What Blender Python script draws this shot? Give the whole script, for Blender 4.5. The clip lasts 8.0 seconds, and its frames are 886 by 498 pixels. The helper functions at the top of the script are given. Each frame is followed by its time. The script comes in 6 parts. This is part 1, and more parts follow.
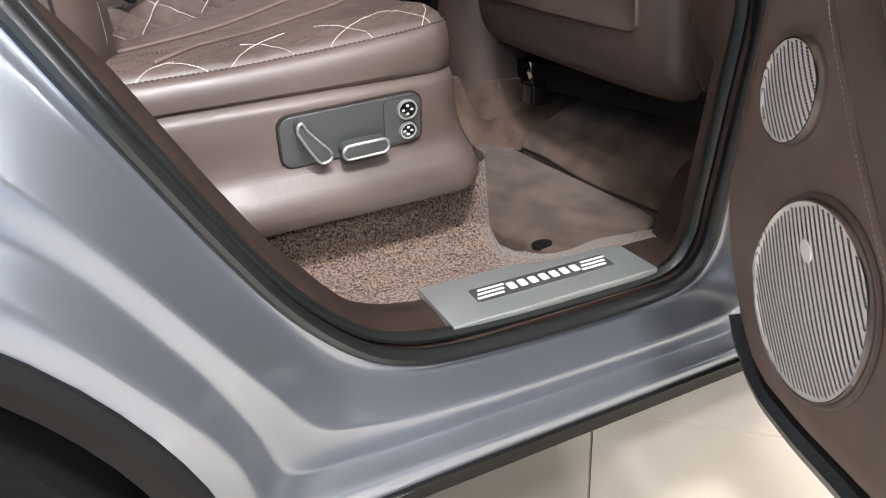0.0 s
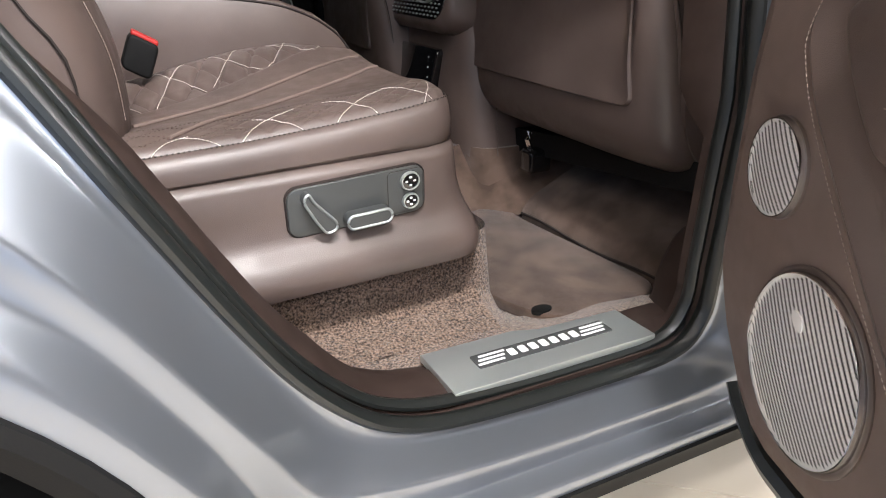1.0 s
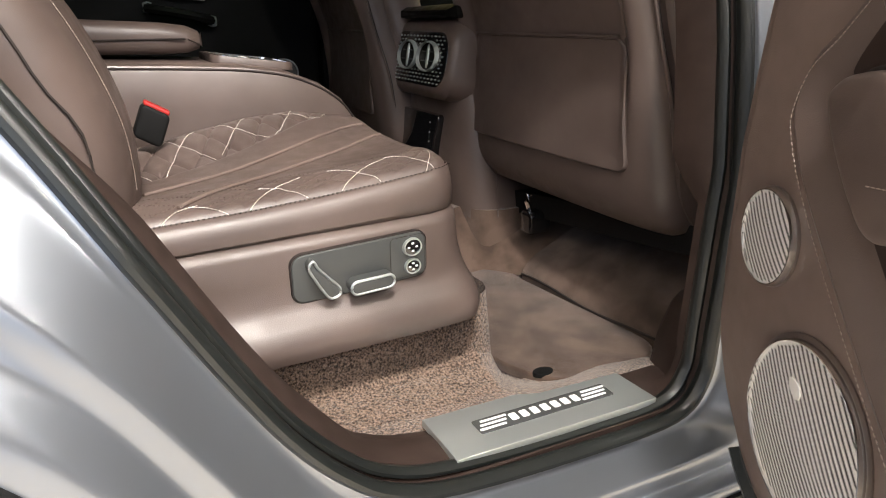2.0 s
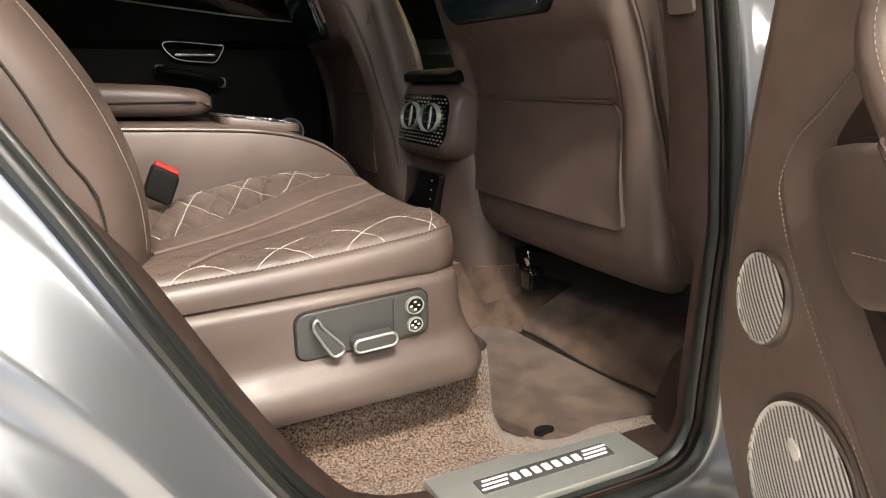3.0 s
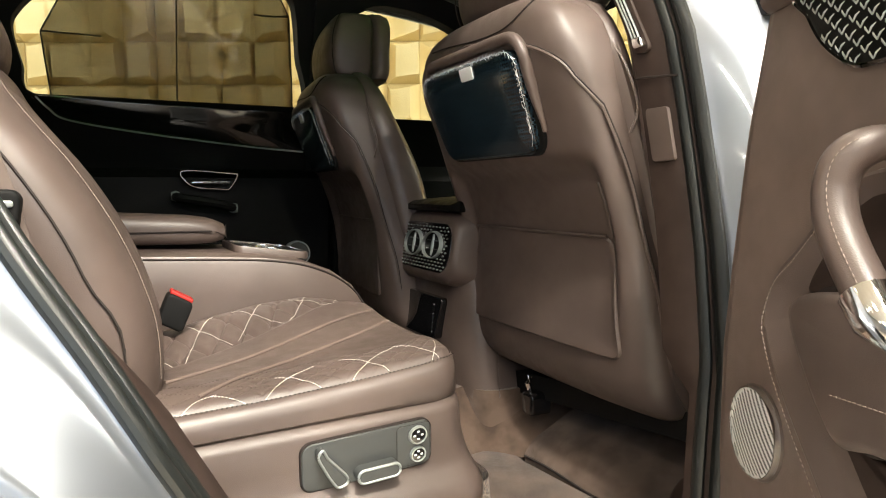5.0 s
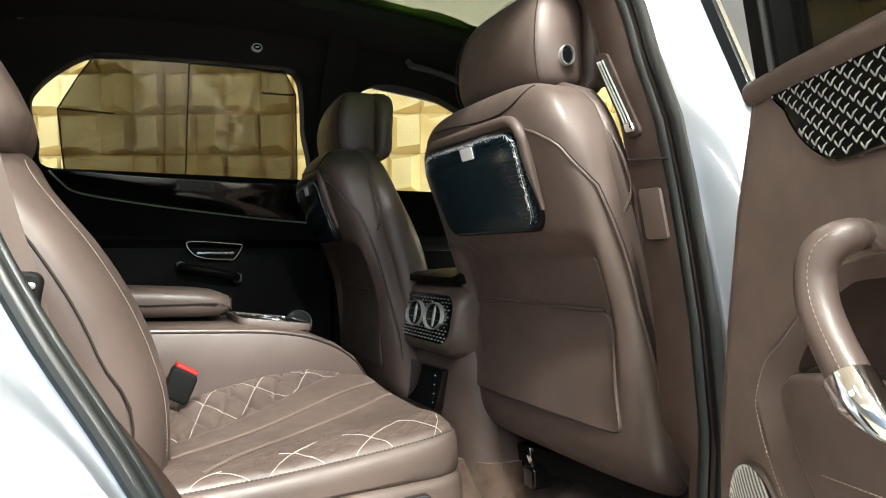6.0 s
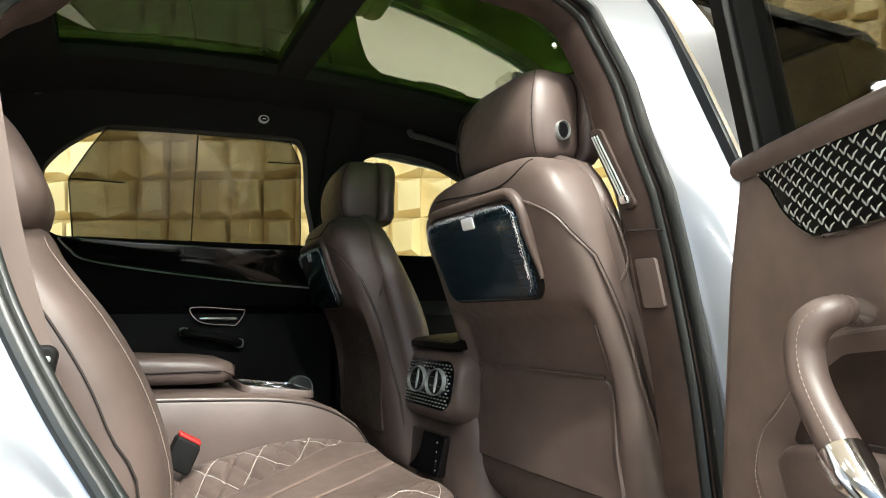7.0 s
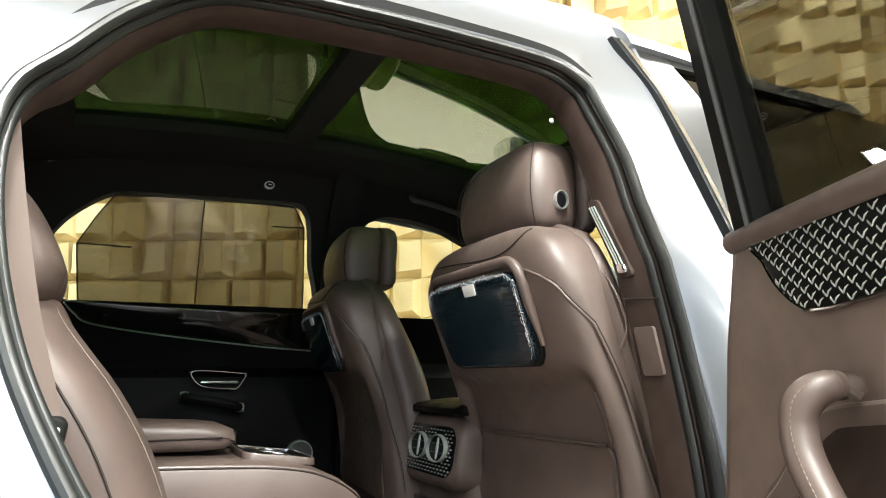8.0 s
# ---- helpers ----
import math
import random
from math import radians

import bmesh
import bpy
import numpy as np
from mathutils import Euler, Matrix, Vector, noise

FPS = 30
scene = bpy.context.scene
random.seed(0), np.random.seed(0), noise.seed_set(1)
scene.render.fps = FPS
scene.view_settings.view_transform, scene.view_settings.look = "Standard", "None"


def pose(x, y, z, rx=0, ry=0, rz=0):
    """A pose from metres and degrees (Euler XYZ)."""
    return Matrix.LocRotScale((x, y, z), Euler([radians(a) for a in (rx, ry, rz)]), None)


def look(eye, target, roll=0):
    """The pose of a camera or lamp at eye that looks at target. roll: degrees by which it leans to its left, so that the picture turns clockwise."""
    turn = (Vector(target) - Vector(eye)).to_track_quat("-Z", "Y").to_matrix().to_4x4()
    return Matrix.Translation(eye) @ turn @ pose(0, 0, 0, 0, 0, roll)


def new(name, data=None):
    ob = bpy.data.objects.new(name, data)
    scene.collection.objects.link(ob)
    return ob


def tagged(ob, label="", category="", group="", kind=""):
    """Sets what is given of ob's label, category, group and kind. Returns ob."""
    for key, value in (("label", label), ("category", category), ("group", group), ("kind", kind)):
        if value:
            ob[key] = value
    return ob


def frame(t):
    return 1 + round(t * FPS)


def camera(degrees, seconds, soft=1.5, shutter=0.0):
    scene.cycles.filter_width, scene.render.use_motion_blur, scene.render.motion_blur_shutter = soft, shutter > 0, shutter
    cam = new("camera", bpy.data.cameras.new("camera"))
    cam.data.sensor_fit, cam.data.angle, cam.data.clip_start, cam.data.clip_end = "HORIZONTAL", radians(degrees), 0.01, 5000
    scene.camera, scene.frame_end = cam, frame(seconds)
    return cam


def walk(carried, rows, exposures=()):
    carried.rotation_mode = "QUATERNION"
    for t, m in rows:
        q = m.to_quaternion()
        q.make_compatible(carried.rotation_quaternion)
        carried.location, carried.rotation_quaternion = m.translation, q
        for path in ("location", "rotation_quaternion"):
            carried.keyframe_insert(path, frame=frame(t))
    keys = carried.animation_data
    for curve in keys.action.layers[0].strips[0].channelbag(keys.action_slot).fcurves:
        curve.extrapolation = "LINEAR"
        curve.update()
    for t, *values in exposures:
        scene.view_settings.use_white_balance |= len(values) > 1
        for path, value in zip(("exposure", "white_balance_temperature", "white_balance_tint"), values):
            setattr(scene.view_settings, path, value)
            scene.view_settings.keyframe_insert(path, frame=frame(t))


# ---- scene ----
cam = camera(67.2, 8.0, soft=1.0)
PATH = [
    (0, (0.508, -1.408, 0.945), (1.275, 0.168, -0.017), -0.5),
    (0.5, (0.505, -1.413, 0.956), (1.29, 0.199, 0.069), -0.5),
    (1, (0.5, -1.419, 0.965), (1.303, 0.225, 0.158), -0.4),
    (1.5, (0.498, -1.423, 0.975), (1.314, 0.25, 0.245), -0.5),
    (3, (0.487, -1.441, 0.997), (1.334, 0.299, 0.493), -0.4),
    (3.5, (0.483, -1.448, 1.004), (1.338, 0.309, 0.578), -0.3),
    (4, (0.478, -1.456, 1.013), (1.339, 0.315, 0.665), -0.2),
    (4.5, (0.473, -1.465, 1.021), (1.34, 0.318, 0.757), -0.2),
    (6, (0.449, -1.502, 1.049), (1.327, 0.295, 1.07), -0.2),
    (6.5, (0.442, -1.514, 1.056), (1.318, 0.281, 1.168), -0.3),
    (7, (0.433, -1.526, 1.062), (1.308, 0.261, 1.264), -0.4),
    (7.5, (0.426, -1.537, 1.069), (1.296, 0.24, 1.358), -0.4),
    (8, (0.418, -1.55, 1.075), (1.282, 0.214, 1.45), -0.4),
]
walk(cam, [(t, look(eye, target, roll)) for t, eye, target, roll in PATH], [
    (0, -0.12, 5900, 14), (1.5, -0.10, 6200, 13), (3.0, 0.08, 6900, 12), (4.5, 0.20, 7000, 9), (6.0, 0.33, 6250, 4), (8.0, 0.40, 6200, 5)])
# unseen ceiling lamps: along the gold wall, away from it, width, depth, watts
SHARE = {-5.2: 0.08, -2.6: 0.10, 0.0: 0.2, 2.6: 0.45, 5.2: 1.0, 7.8: 1.2}
# row with watts set to graze the gold panels' side facets
LAMPS = [(u, 1.7, 0.36, 0.36, w) for u, w in zip(SHARE, (150.0, 230.0, 14.0, 14.0, 210.0, 200.0))]
LAMPS += [(u, v, 0.36, 0.36, w * SHARE[u]) for u in SHARE for v, w in ((4.6, 15.0), (7.0, 190.0), (9.9, 260.0))]
# two extra lamps added off the grid to light cabin and sill
LAMPS += [(4.2, 6.5, 0.36, 0.36, 200.0), (2.9, 6.2, 0.36, 0.36, 330.0)]

# ---------------------------------------------------------------- world and light
world = bpy.data.worlds.new("world")
scene.world = world
world.use_nodes = True
world.node_tree.nodes["Background"].inputs[0].default_value = (0.9, 0.95, 1.0, 1)
world.node_tree.nodes["Background"].inputs[1].default_value = 0.0


# ---------------------------------------------------------------- materials
def mat(name, color=(0.5, 0.5, 0.5), rough=0.5, metal=0.0, spec=0.5, coat=0.0, coat_rough=0.05, sheen=0.0):
    m = bpy.data.materials.new(name)
    m.use_nodes = True
    b = m.node_tree.nodes["Principled BSDF"]
    b.inputs["Base Color"].default_value = (*color, 1)
    b.inputs["Roughness"].default_value = rough
    b.inputs["Metallic"].default_value = metal
    b.inputs["Specular IOR Level"].default_value = spec
    b.inputs["Coat Weight"].default_value = coat
    b.inputs["Coat Roughness"].default_value = coat_rough
    b.inputs["Sheen Weight"].default_value = sheen
    return m


def nodes(m):
    return m.node_tree.nodes, m.node_tree.links, m.node_tree.nodes["Principled BSDF"]


def vary(m, c1, c2, scale, detail=4.0, where="Base Color", lo=0.35, hi=0.65, coords="Object"):
    n, l, b = nodes(m)
    tc, no, ra = n.new("ShaderNodeTexCoord"), n.new("ShaderNodeTexNoise"), n.new("ShaderNodeValToRGB")
    no.inputs["Scale"].default_value, no.inputs["Detail"].default_value = scale, detail
    ra.color_ramp.elements[0].position, ra.color_ramp.elements[1].position = lo, hi
    ra.color_ramp.elements[0].color, ra.color_ramp.elements[1].color = (*c1, 1), (*c2, 1)
    l.new(tc.outputs[coords], no.inputs["Vector"])
    l.new(no.outputs["Fac"], ra.inputs["Fac"])
    l.new(ra.outputs["Color"], b.inputs[where])
    return ra


def bump(m, scale, strength, dist=0.001, kind="noise", detail=3.0):
    n, l, b = nodes(m)
    tc = n.new("ShaderNodeTexCoord")
    if kind == "noise":
        no = n.new("ShaderNodeTexNoise")
        no.inputs["Scale"].default_value, no.inputs["Detail"].default_value = scale, detail
        out = no.outputs["Fac"]
    else:
        no = n.new("ShaderNodeTexVoronoi")
        no.inputs["Scale"].default_value = scale
        out = no.outputs["Distance"]
    bu = n.new("ShaderNodeBump")
    bu.inputs["Strength"].default_value, bu.inputs["Distance"].default_value = strength, dist
    l.new(tc.outputs["Object"], no.inputs["Vector"])
    l.new(out, bu.inputs["Height"])
    if b.inputs["Normal"].is_linked:
        l.new(b.inputs["Normal"].links[0].from_socket, bu.inputs["Normal"])
    l.new(bu.outputs["Normal"], b.inputs["Normal"])


def leather(name, c, rough=0.39):
    m = mat(name, c, rough, spec=0.62)
    d = tuple(v * 0.86 for v in c)
    vary(m, d, tuple(v * 1.1 for v in c), 9.0)
    vary(m, (rough - 0.05,) * 3, (rough + 0.08,) * 3, 35.0, where="Roughness")
    bump(m, 900.0, 0.25, 0.0004, "voronoi")
    bump(m, 14.0, 0.12, 0.004)
    return m


LEATHER = leather("brown_leather", (0.106, 0.077, 0.067), 0.41)
DEEP = leather("dark_brown_leather", (0.095, 0.069, 0.060), 0.42)
LINING = leather("door_lining_leather", (0.158, 0.115, 0.098), 0.46)
# black leather, base and specular cut further for the far doors' shade
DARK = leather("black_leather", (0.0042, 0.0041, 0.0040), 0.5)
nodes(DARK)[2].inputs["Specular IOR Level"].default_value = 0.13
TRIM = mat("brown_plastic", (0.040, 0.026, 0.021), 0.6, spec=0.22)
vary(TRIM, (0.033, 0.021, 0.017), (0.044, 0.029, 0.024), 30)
bump(TRIM, 700, 0.2, 0.0004)
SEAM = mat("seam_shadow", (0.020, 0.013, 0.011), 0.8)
THREAD = mat("cream_thread", (0.70, 0.66, 0.61), 0.7)
DTHREAD = mat("taupe_thread", (0.30, 0.24, 0.21), 0.7)
PAINT = mat("silver_white_paint", (0.240, 0.257, 0.286), 0.30, metal=0.64, coat=0.9, coat_rough=0.05)
vary(PAINT, (0.230, 0.248, 0.279), (0.246, 0.264, 0.295), 3)
RUBBER = mat("black_rubber", (0.014, 0.016, 0.015), 0.32, spec=0.55)
bump(RUBBER, 300, 0.15, 0.0005)
PLASTIC = mat("black_plastic", (0.009, 0.009, 0.009), 0.6, spec=0.14)
bump(PLASTIC, 500, 0.2, 0.0004)
GLOSS = mat("black_gloss", (0.006, 0.006, 0.007), 0.08, coat=1.0)
SATIN = mat("satin_black", (0.006, 0.007, 0.009), 0.42, spec=0.3)
SWITCH = mat("grey_switch_plastic", (0.058, 0.061, 0.060), 0.42)
bump(SWITCH, 900, 0.15, 0.0003)
CHROME = mat("chrome", (0.82, 0.82, 0.82), 0.09, metal=1.0)
vary(CHROME, (0.05,) * 3, (0.16,) * 3, 40, where="Roughness")
STEEL = mat("brushed_steel", (0.62, 0.66, 0.65), 0.32, metal=0.75)
TYRE = mat("tyre_rubber", (0.006, 0.006, 0.006), 0.85, spec=0.1)
bump(TYRE, 200, 0.3, 0.001)
MESHM = mat("speaker_metal", (0.92, 0.89, 0.87), 0.45, metal=0.25)
WHITE = mat("white_enamel", (0.85, 0.86, 0.86), 0.4)
RED = mat("red_plastic", (0.38, 0.018, 0.014), 0.5)
CARPET = mat("brown_carpet", (0.20, 0.145, 0.115), 0.95, spec=0.1, sheen=0.3)
vary(CARPET, (0.038, 0.025, 0.018), (0.35, 0.246, 0.186), 320.0, 3.0, lo=0.36, hi=0.66)
bump(CARPET, 420.0, 0.9, 0.004)
bump(CARPET, 60.0, 0.4, 0.006)
MATC = mat("brown_floor_mat", (0.13, 0.09, 0.07), 0.95, spec=0.1, sheen=0.35)
vary(MATC, (0.070, 0.047, 0.036), (0.140, 0.096, 0.074), 13.0, 4.0, lo=0.38, hi=0.60)
bump(MATC, 700.0, 0.5, 0.0015)
bump(MATC, 45.0, 0.3, 0.003)
HEAD = mat("black_headliner", (0.018, 0.018, 0.019), 0.95, spec=0.15)
SCREEN = mat("dark_screen", (0.004, 0.008, 0.014), 0.22, coat=0.5, coat_rough=0.12)
sn, sl, sb = nodes(SCREEN)
st, sm, sk = sn.new("ShaderNodeTexCoord"), sn.new("ShaderNodeMapping"), sn.new("ShaderNodeTexChecker")
sm.inputs["Rotation"].default_value = (radians(45), 0, 0)
sk.inputs["Scale"].default_value = 210.0
sk.inputs["Color1"].default_value, sk.inputs["Color2"].default_value = (0.003, 0.006, 0.009, 1), (0.018, 0.038, 0.055, 1)
sl.new(st.outputs["Object"], sm.inputs["Vector"]), sl.new(sm.outputs["Vector"], sk.inputs["Vector"]), sl.new(sk.outputs["Color"], sb.inputs["Base Color"])
GOLD = mat("gold_wall_panel", (0.70, 0.565, 0.31), 0.42, metal=0.25)
vary(GOLD, (0.66, 0.525, 0.28), (0.74, 0.605, 0.34), 4)
TILE = mat("cream_tile", (0.46, 0.41, 0.33), 0.12)
vary(TILE, (0.43, 0.38, 0.305), (0.49, 0.44, 0.36), 2.5)
GROUT = mat("grout", (0.30, 0.27, 0.23), 0.8)
# unseen ceiling and walls, toned for the paint's reflections and the cabin's fill
CEIL = mat("cream_ceiling", (0.60, 0.575, 0.53), 0.8)
vary(CEIL, (0.58, 0.555, 0.51), (0.62, 0.595, 0.55), 1.5)
BLUE = mat("blue_grey_wall_paint", (0.20, 0.27, 0.40), 0.6)
vary(BLUE, (0.18, 0.25, 0.38), (0.22, 0.29, 0.42), 1.5)
PLASTER = mat("warm_grey_plaster", (0.20, 0.20, 0.195), 0.8)
vary(PLASTER, (0.19, 0.19, 0.185), (0.21, 0.21, 0.205), 1.5)


def glass(name, tint, rough=0.0, ior=1.45):
    """Thin tinted pane: straight-through tint, and a mirror share that grows towards grazing."""
    m = bpy.data.materials.new(name)
    m.use_nodes = True
    n, l = m.node_tree.nodes, m.node_tree.links
    n.remove(n["Principled BSDF"])
    t, g, f, mx = n.new("ShaderNodeBsdfTransparent"), n.new("ShaderNodeBsdfGlossy"), n.new("ShaderNodeLayerWeight"), n.new("ShaderNodeMixShader")
    pw, sc = n.new("ShaderNodeMath"), n.new("ShaderNodeMath")
    pw.operation, sc.operation = "POWER", "MULTIPLY_ADD"
    f.inputs["Blend"].default_value, pw.inputs[1].default_value = 0.5, 5.0
    r0 = ((ior - 1) / (ior + 1)) ** 2
    sc.inputs[1].default_value, sc.inputs[2].default_value = 1 - r0, r0
    t.inputs["Color"].default_value = (*tint, 1)
    g.inputs["Roughness"].default_value = rough
    l.new(f.outputs["Facing"], pw.inputs[0]), l.new(pw.outputs[0], sc.inputs[0])
    l.new(sc.outputs[0], mx.inputs[0]), l.new(t.outputs[0], mx.inputs[1]), l.new(g.outputs[0], mx.inputs[2])
    l.new(mx.outputs[0], n["Material Output"].inputs["Surface"])
    return m


ROOFGLASS = glass("green_roof_glass", (0.11, 0.165, 0.090), ior=1.8)
FRONTGLASS = glass("coated_green_roof_glass", (0.15, 0.25, 0.10), ior=5.0)
PRIVACY = glass("tinted_window_glass", (0.40, 0.385, 0.35))
CLEAR = glass("clear_window_glass", (0.86, 0.9, 0.88))
FRONTPANE = glass("dark_front_window_glass", (0.14, 0.145, 0.15), ior=1.4)
SMOKE = glass("grey_door_glass", (0.30, 0.30, 0.275), ior=2.3)


# ---------------------------------------------------------------- mesh helpers
def mesh(name, verts, faces, material, parent=None, label="", smooth=True, flat_angle=40):
    me = bpy.data.meshes.new(name)
    me.from_pydata([tuple(v) for v in verts], [], faces)
    bm = bmesh.new()
    bm.from_mesh(me)
    bmesh.ops.recalc_face_normals(bm, faces=bm.faces)
    if smooth:
        lim = radians(flat_angle)
        for f in bm.faces:
            f.smooth = True
        for e in bm.edges:
            if len(e.link_faces) == 2 and e.calc_face_angle(0) > lim:
                e.smooth = False
    bm.to_mesh(me)
    bm.free()
    me.materials.append(material)
    ob = new(name, me)
    if parent is not None:
        ob.parent = parent
    if label:
        ob["label"] = label
    return ob


def thing(name, label, category, group="", at=(0, 0, 0), kind=""):
    ob = new(name)
    ob.location = at
    return tagged(ob, label, category, group, kind)


def part(name, vf, material, parent, label="", smooth=True, flat_angle=40):
    v, f = vf
    ox, oy, oz = parent_offset(parent)
    return mesh(name, [(p[0] - ox, p[1] - oy, p[2] - oz) for p in v], f, material, parent, label, smooth, flat_angle)


def parent_offset(ob):
    x = y = z = 0.0
    while ob is not None:
        x, y, z = x + ob.location.x, y + ob.location.y, z + ob.location.z
        ob = ob.parent
    return x, y, z


def join(*items):
    V, F = [], []
    for v, f in items:
        k = len(V)
        V += list(v)
        F += [[i + k for i in q] for q in f]
    return V, F


def spline(pts, n, closed=False):
    """n points along a Catmull-Rom curve through pts."""
    p = [np.array(q, float) for q in pts]
    m = len(p)
    out = []
    spans = m if closed else m - 1
    for i in range(n):
        s = i * spans / (n if closed else n - 1)
        k = min(int(s), spans - 1)
        u = s - k
        if closed:
            a, b, c, d = (p[(k + j - 1) % m] for j in range(4))
        else:
            b, c = p[k], p[k + 1]
            a = p[k - 1] if k > 0 else 2 * b - c
            d = p[k + 2] if k + 2 < m else 2 * c - b
        out.append(0.5 * (2 * b + (c - a) * u + (2 * a - 5 * b + 4 * c - d) * u * u + (3 * b - a - 3 * c + d) * u ** 3))
    return out


def curve_at(table, v):
    """Smooth reading of a table of (v, a, b, ...) rows at v."""
    xs = [r[0] for r in table]
    if v <= xs[0]:
        return np.array(table[0][1:], float)
    if v >= xs[-1]:
        return np.array(table[-1][1:], float)
    k = max(i for i in range(len(xs) - 1) if xs[i] <= v)
    u = (v - xs[k]) / (xs[k + 1] - xs[k])
    P = [np.array(r[1:], float) for r in table]
    dx = xs[k + 1] - xs[k]
    def slope(i):
        if i == 0 or i == len(xs) - 1:
            j = min(max(i, 1), len(xs) - 1)
            return (P[j] - P[j - 1]) / (xs[j] - xs[j - 1])
        return (P[i + 1] - P[i - 1]) / (xs[i + 1] - xs[i - 1])
    m0, m1 = slope(k) * dx, slope(k + 1) * dx
    return (2 * u**3 - 3 * u**2 + 1) * P[k] + (u**3 - 2 * u**2 + u) * m0 + (3 * u**2 - 2 * u**3) * P[k + 1] + (u**3 - u**2) * m1


def loft(rings, closed=True, cap=True):
    n = len(rings[0])
    V = [p for r in rings for p in r]
    F = []
    for i in range(len(rings) - 1):
        for j in range(n if closed else n - 1):
            a, b = i * n + j, i * n + (j + 1) % n
            F.append([a, b, b + n, a + n])
    if cap and closed:
        for base in (0, (len(rings) - 1) * n):
            c = np.mean([np.array(V[base + j], float) for j in range(n)], 0)
            V.append(c)
            for j in range(n):
                F.append([base + j, base + (j + 1) % n, len(V) - 1])
    return V, F


def grid(fn, us, vs):
    V = [fn(u, v) for u in us for v in vs]
    m = len(vs)
    return V, [[i * m + j, i * m + j + 1, (i + 1) * m + j + 1, (i + 1) * m + j] for i in range(len(us) - 1) for j in range(m - 1)]


def slab(fn, us, vs, thick):
    """A sheet fn(u, v) with a second face shifted by the vector thick, closed round its edge."""
    V, F = grid(fn, us, vs)
    k, m, nu = len(V), len(vs), len(us)
    t = np.array(thick, float)
    V = V + [np.array(p, float) + t for p in V]
    G = [[i + k for i in q] for q in F]
    rim = [i * m for i in range(nu)] + [(nu - 1) * m + j for j in range(1, m)] + [i * m + m - 1 for i in range(nu - 2, -1, -1)] + [j for j in range(m - 2, 0, -1)]
    R = [[rim[i], rim[(i + 1) % len(rim)], rim[(i + 1) % len(rim)] + k, rim[i] + k] for i in range(len(rim))]
    return V, F + G + R


def tube(path, r, n=8, closed=False, flat=1.0, up=(0, 0, 1)):
    path = [Vector(p) for p in path]
    rings = []
    m = len(path)
    ref = Vector(up)
    for i, p in enumerate(path):
        a = path[(i - 1) % m] if closed or i else path[i]
        b = path[(i + 1) % m] if closed or i < m - 1 else path[i]
        t = (b - a).normalized()
        s = t.cross(ref)
        if s.length < 0.05:
            s = t.cross(Vector((0, 1, 0)))
        s.normalize()
        u = s.cross(t)
        rr = r[i] if isinstance(r, (list, tuple)) else r
        rings.append([p + rr * (math.cos(q) * s + flat * math.sin(q) * u) for q in (2 * math.pi * k / n for k in range(n))])
    if closed:
        rings.append(rings[0])
    return loft(rings, True, not closed)


def sweep(path, profile, side):
    """An open or closed section, points (a, b), carried along a path: a along side(i), b along the way out of both."""
    rings = []
    m = len(path)
    for i, p in enumerate(path):
        p = np.array(p, float)
        s = np.array(side(i), float)
        t = np.array(path[min(i + 1, m - 1)], float) - np.array(path[max(i - 1, 0)], float)
        u = np.cross(t, s)
        u /= np.linalg.norm(u) + 1e-9
        rings.append([p + a * s + b * u for a, b in profile])
    return rings


def rrect(w, h, r, n=6):
    """Outline of a rounded rectangle about the origin, counter-clockwise."""
    out = []
    for cx, cy, q in ((w / 2 - r, h / 2 - r, 0), (-w / 2 + r, h / 2 - r, 90), (-w / 2 + r, -h / 2 + r, 180), (w / 2 - r, -h / 2 + r, 270)):
        for k in range(n + 1):
            a = radians(q + 90 * k / n)
            out.append((cx + r * math.cos(a), cy + r * math.sin(a)))
    return out


def ellipse(rx, ry, n=36):
    return [(rx * math.cos(2 * math.pi * k / n), ry * math.sin(2 * math.pi * k / n)) for k in range(n)]


def inset(out, d):
    """An outline drawn in by d (out if d is negative)."""
    m = len(out)
    area = sum(out[i][0] * out[(i + 1) % m][1] - out[(i + 1) % m][0] * out[i][1] for i in range(m))
    sgn = 1 if area > 0 else -1
    res = []
    for i in range(m):
        a, c = np.array(out[i - 1], float), np.array(out[(i + 1) % m], float)
        t = (c - a) / (np.linalg.norm(c - a) + 1e-9)
        res.append((out[i][0] - sgn * t[1] * d, out[i][1] + sgn * t[0] * d))
    return res


def pad(out, to3, depth, r, base=0.0, dome=0.0, steps=4):
    """A raised panel on a surface: outline, then a rounded shoulder of radius r up to depth. to3(u, v, h)."""
    rings = [[to3(u, v, base) for u, v in out]]
    for k in range(steps + 1):
        a = radians(90 * k / steps)
        rings.append([to3(u, v, depth - r + r * math.sin(a)) for u, v in inset(out, r * (1 - math.cos(a)))])
    if dome:
        c = np.mean(np.array(out), 0)
        for k in (0.66, 0.33):
            rings.append([to3(c[0] + (u - c[0]) * k, c[1] + (v - c[1]) * k, depth + dome * (1 - k * k)) for u, v in inset(out, r)])
    return loft(rings)


def ring_pad(out, width, to3, h, base=0.0):
    """A raised rim along an outline."""
    rows = [(0, base), (0, h * 0.6), (width * 0.25, h), (width * 0.75, h), (width, h * 0.6), (width, base)]
    rings = [[to3(u, v, hh) for u, v in inset(out, d)] for d, hh in rows]
    return loft(rings, True, False)


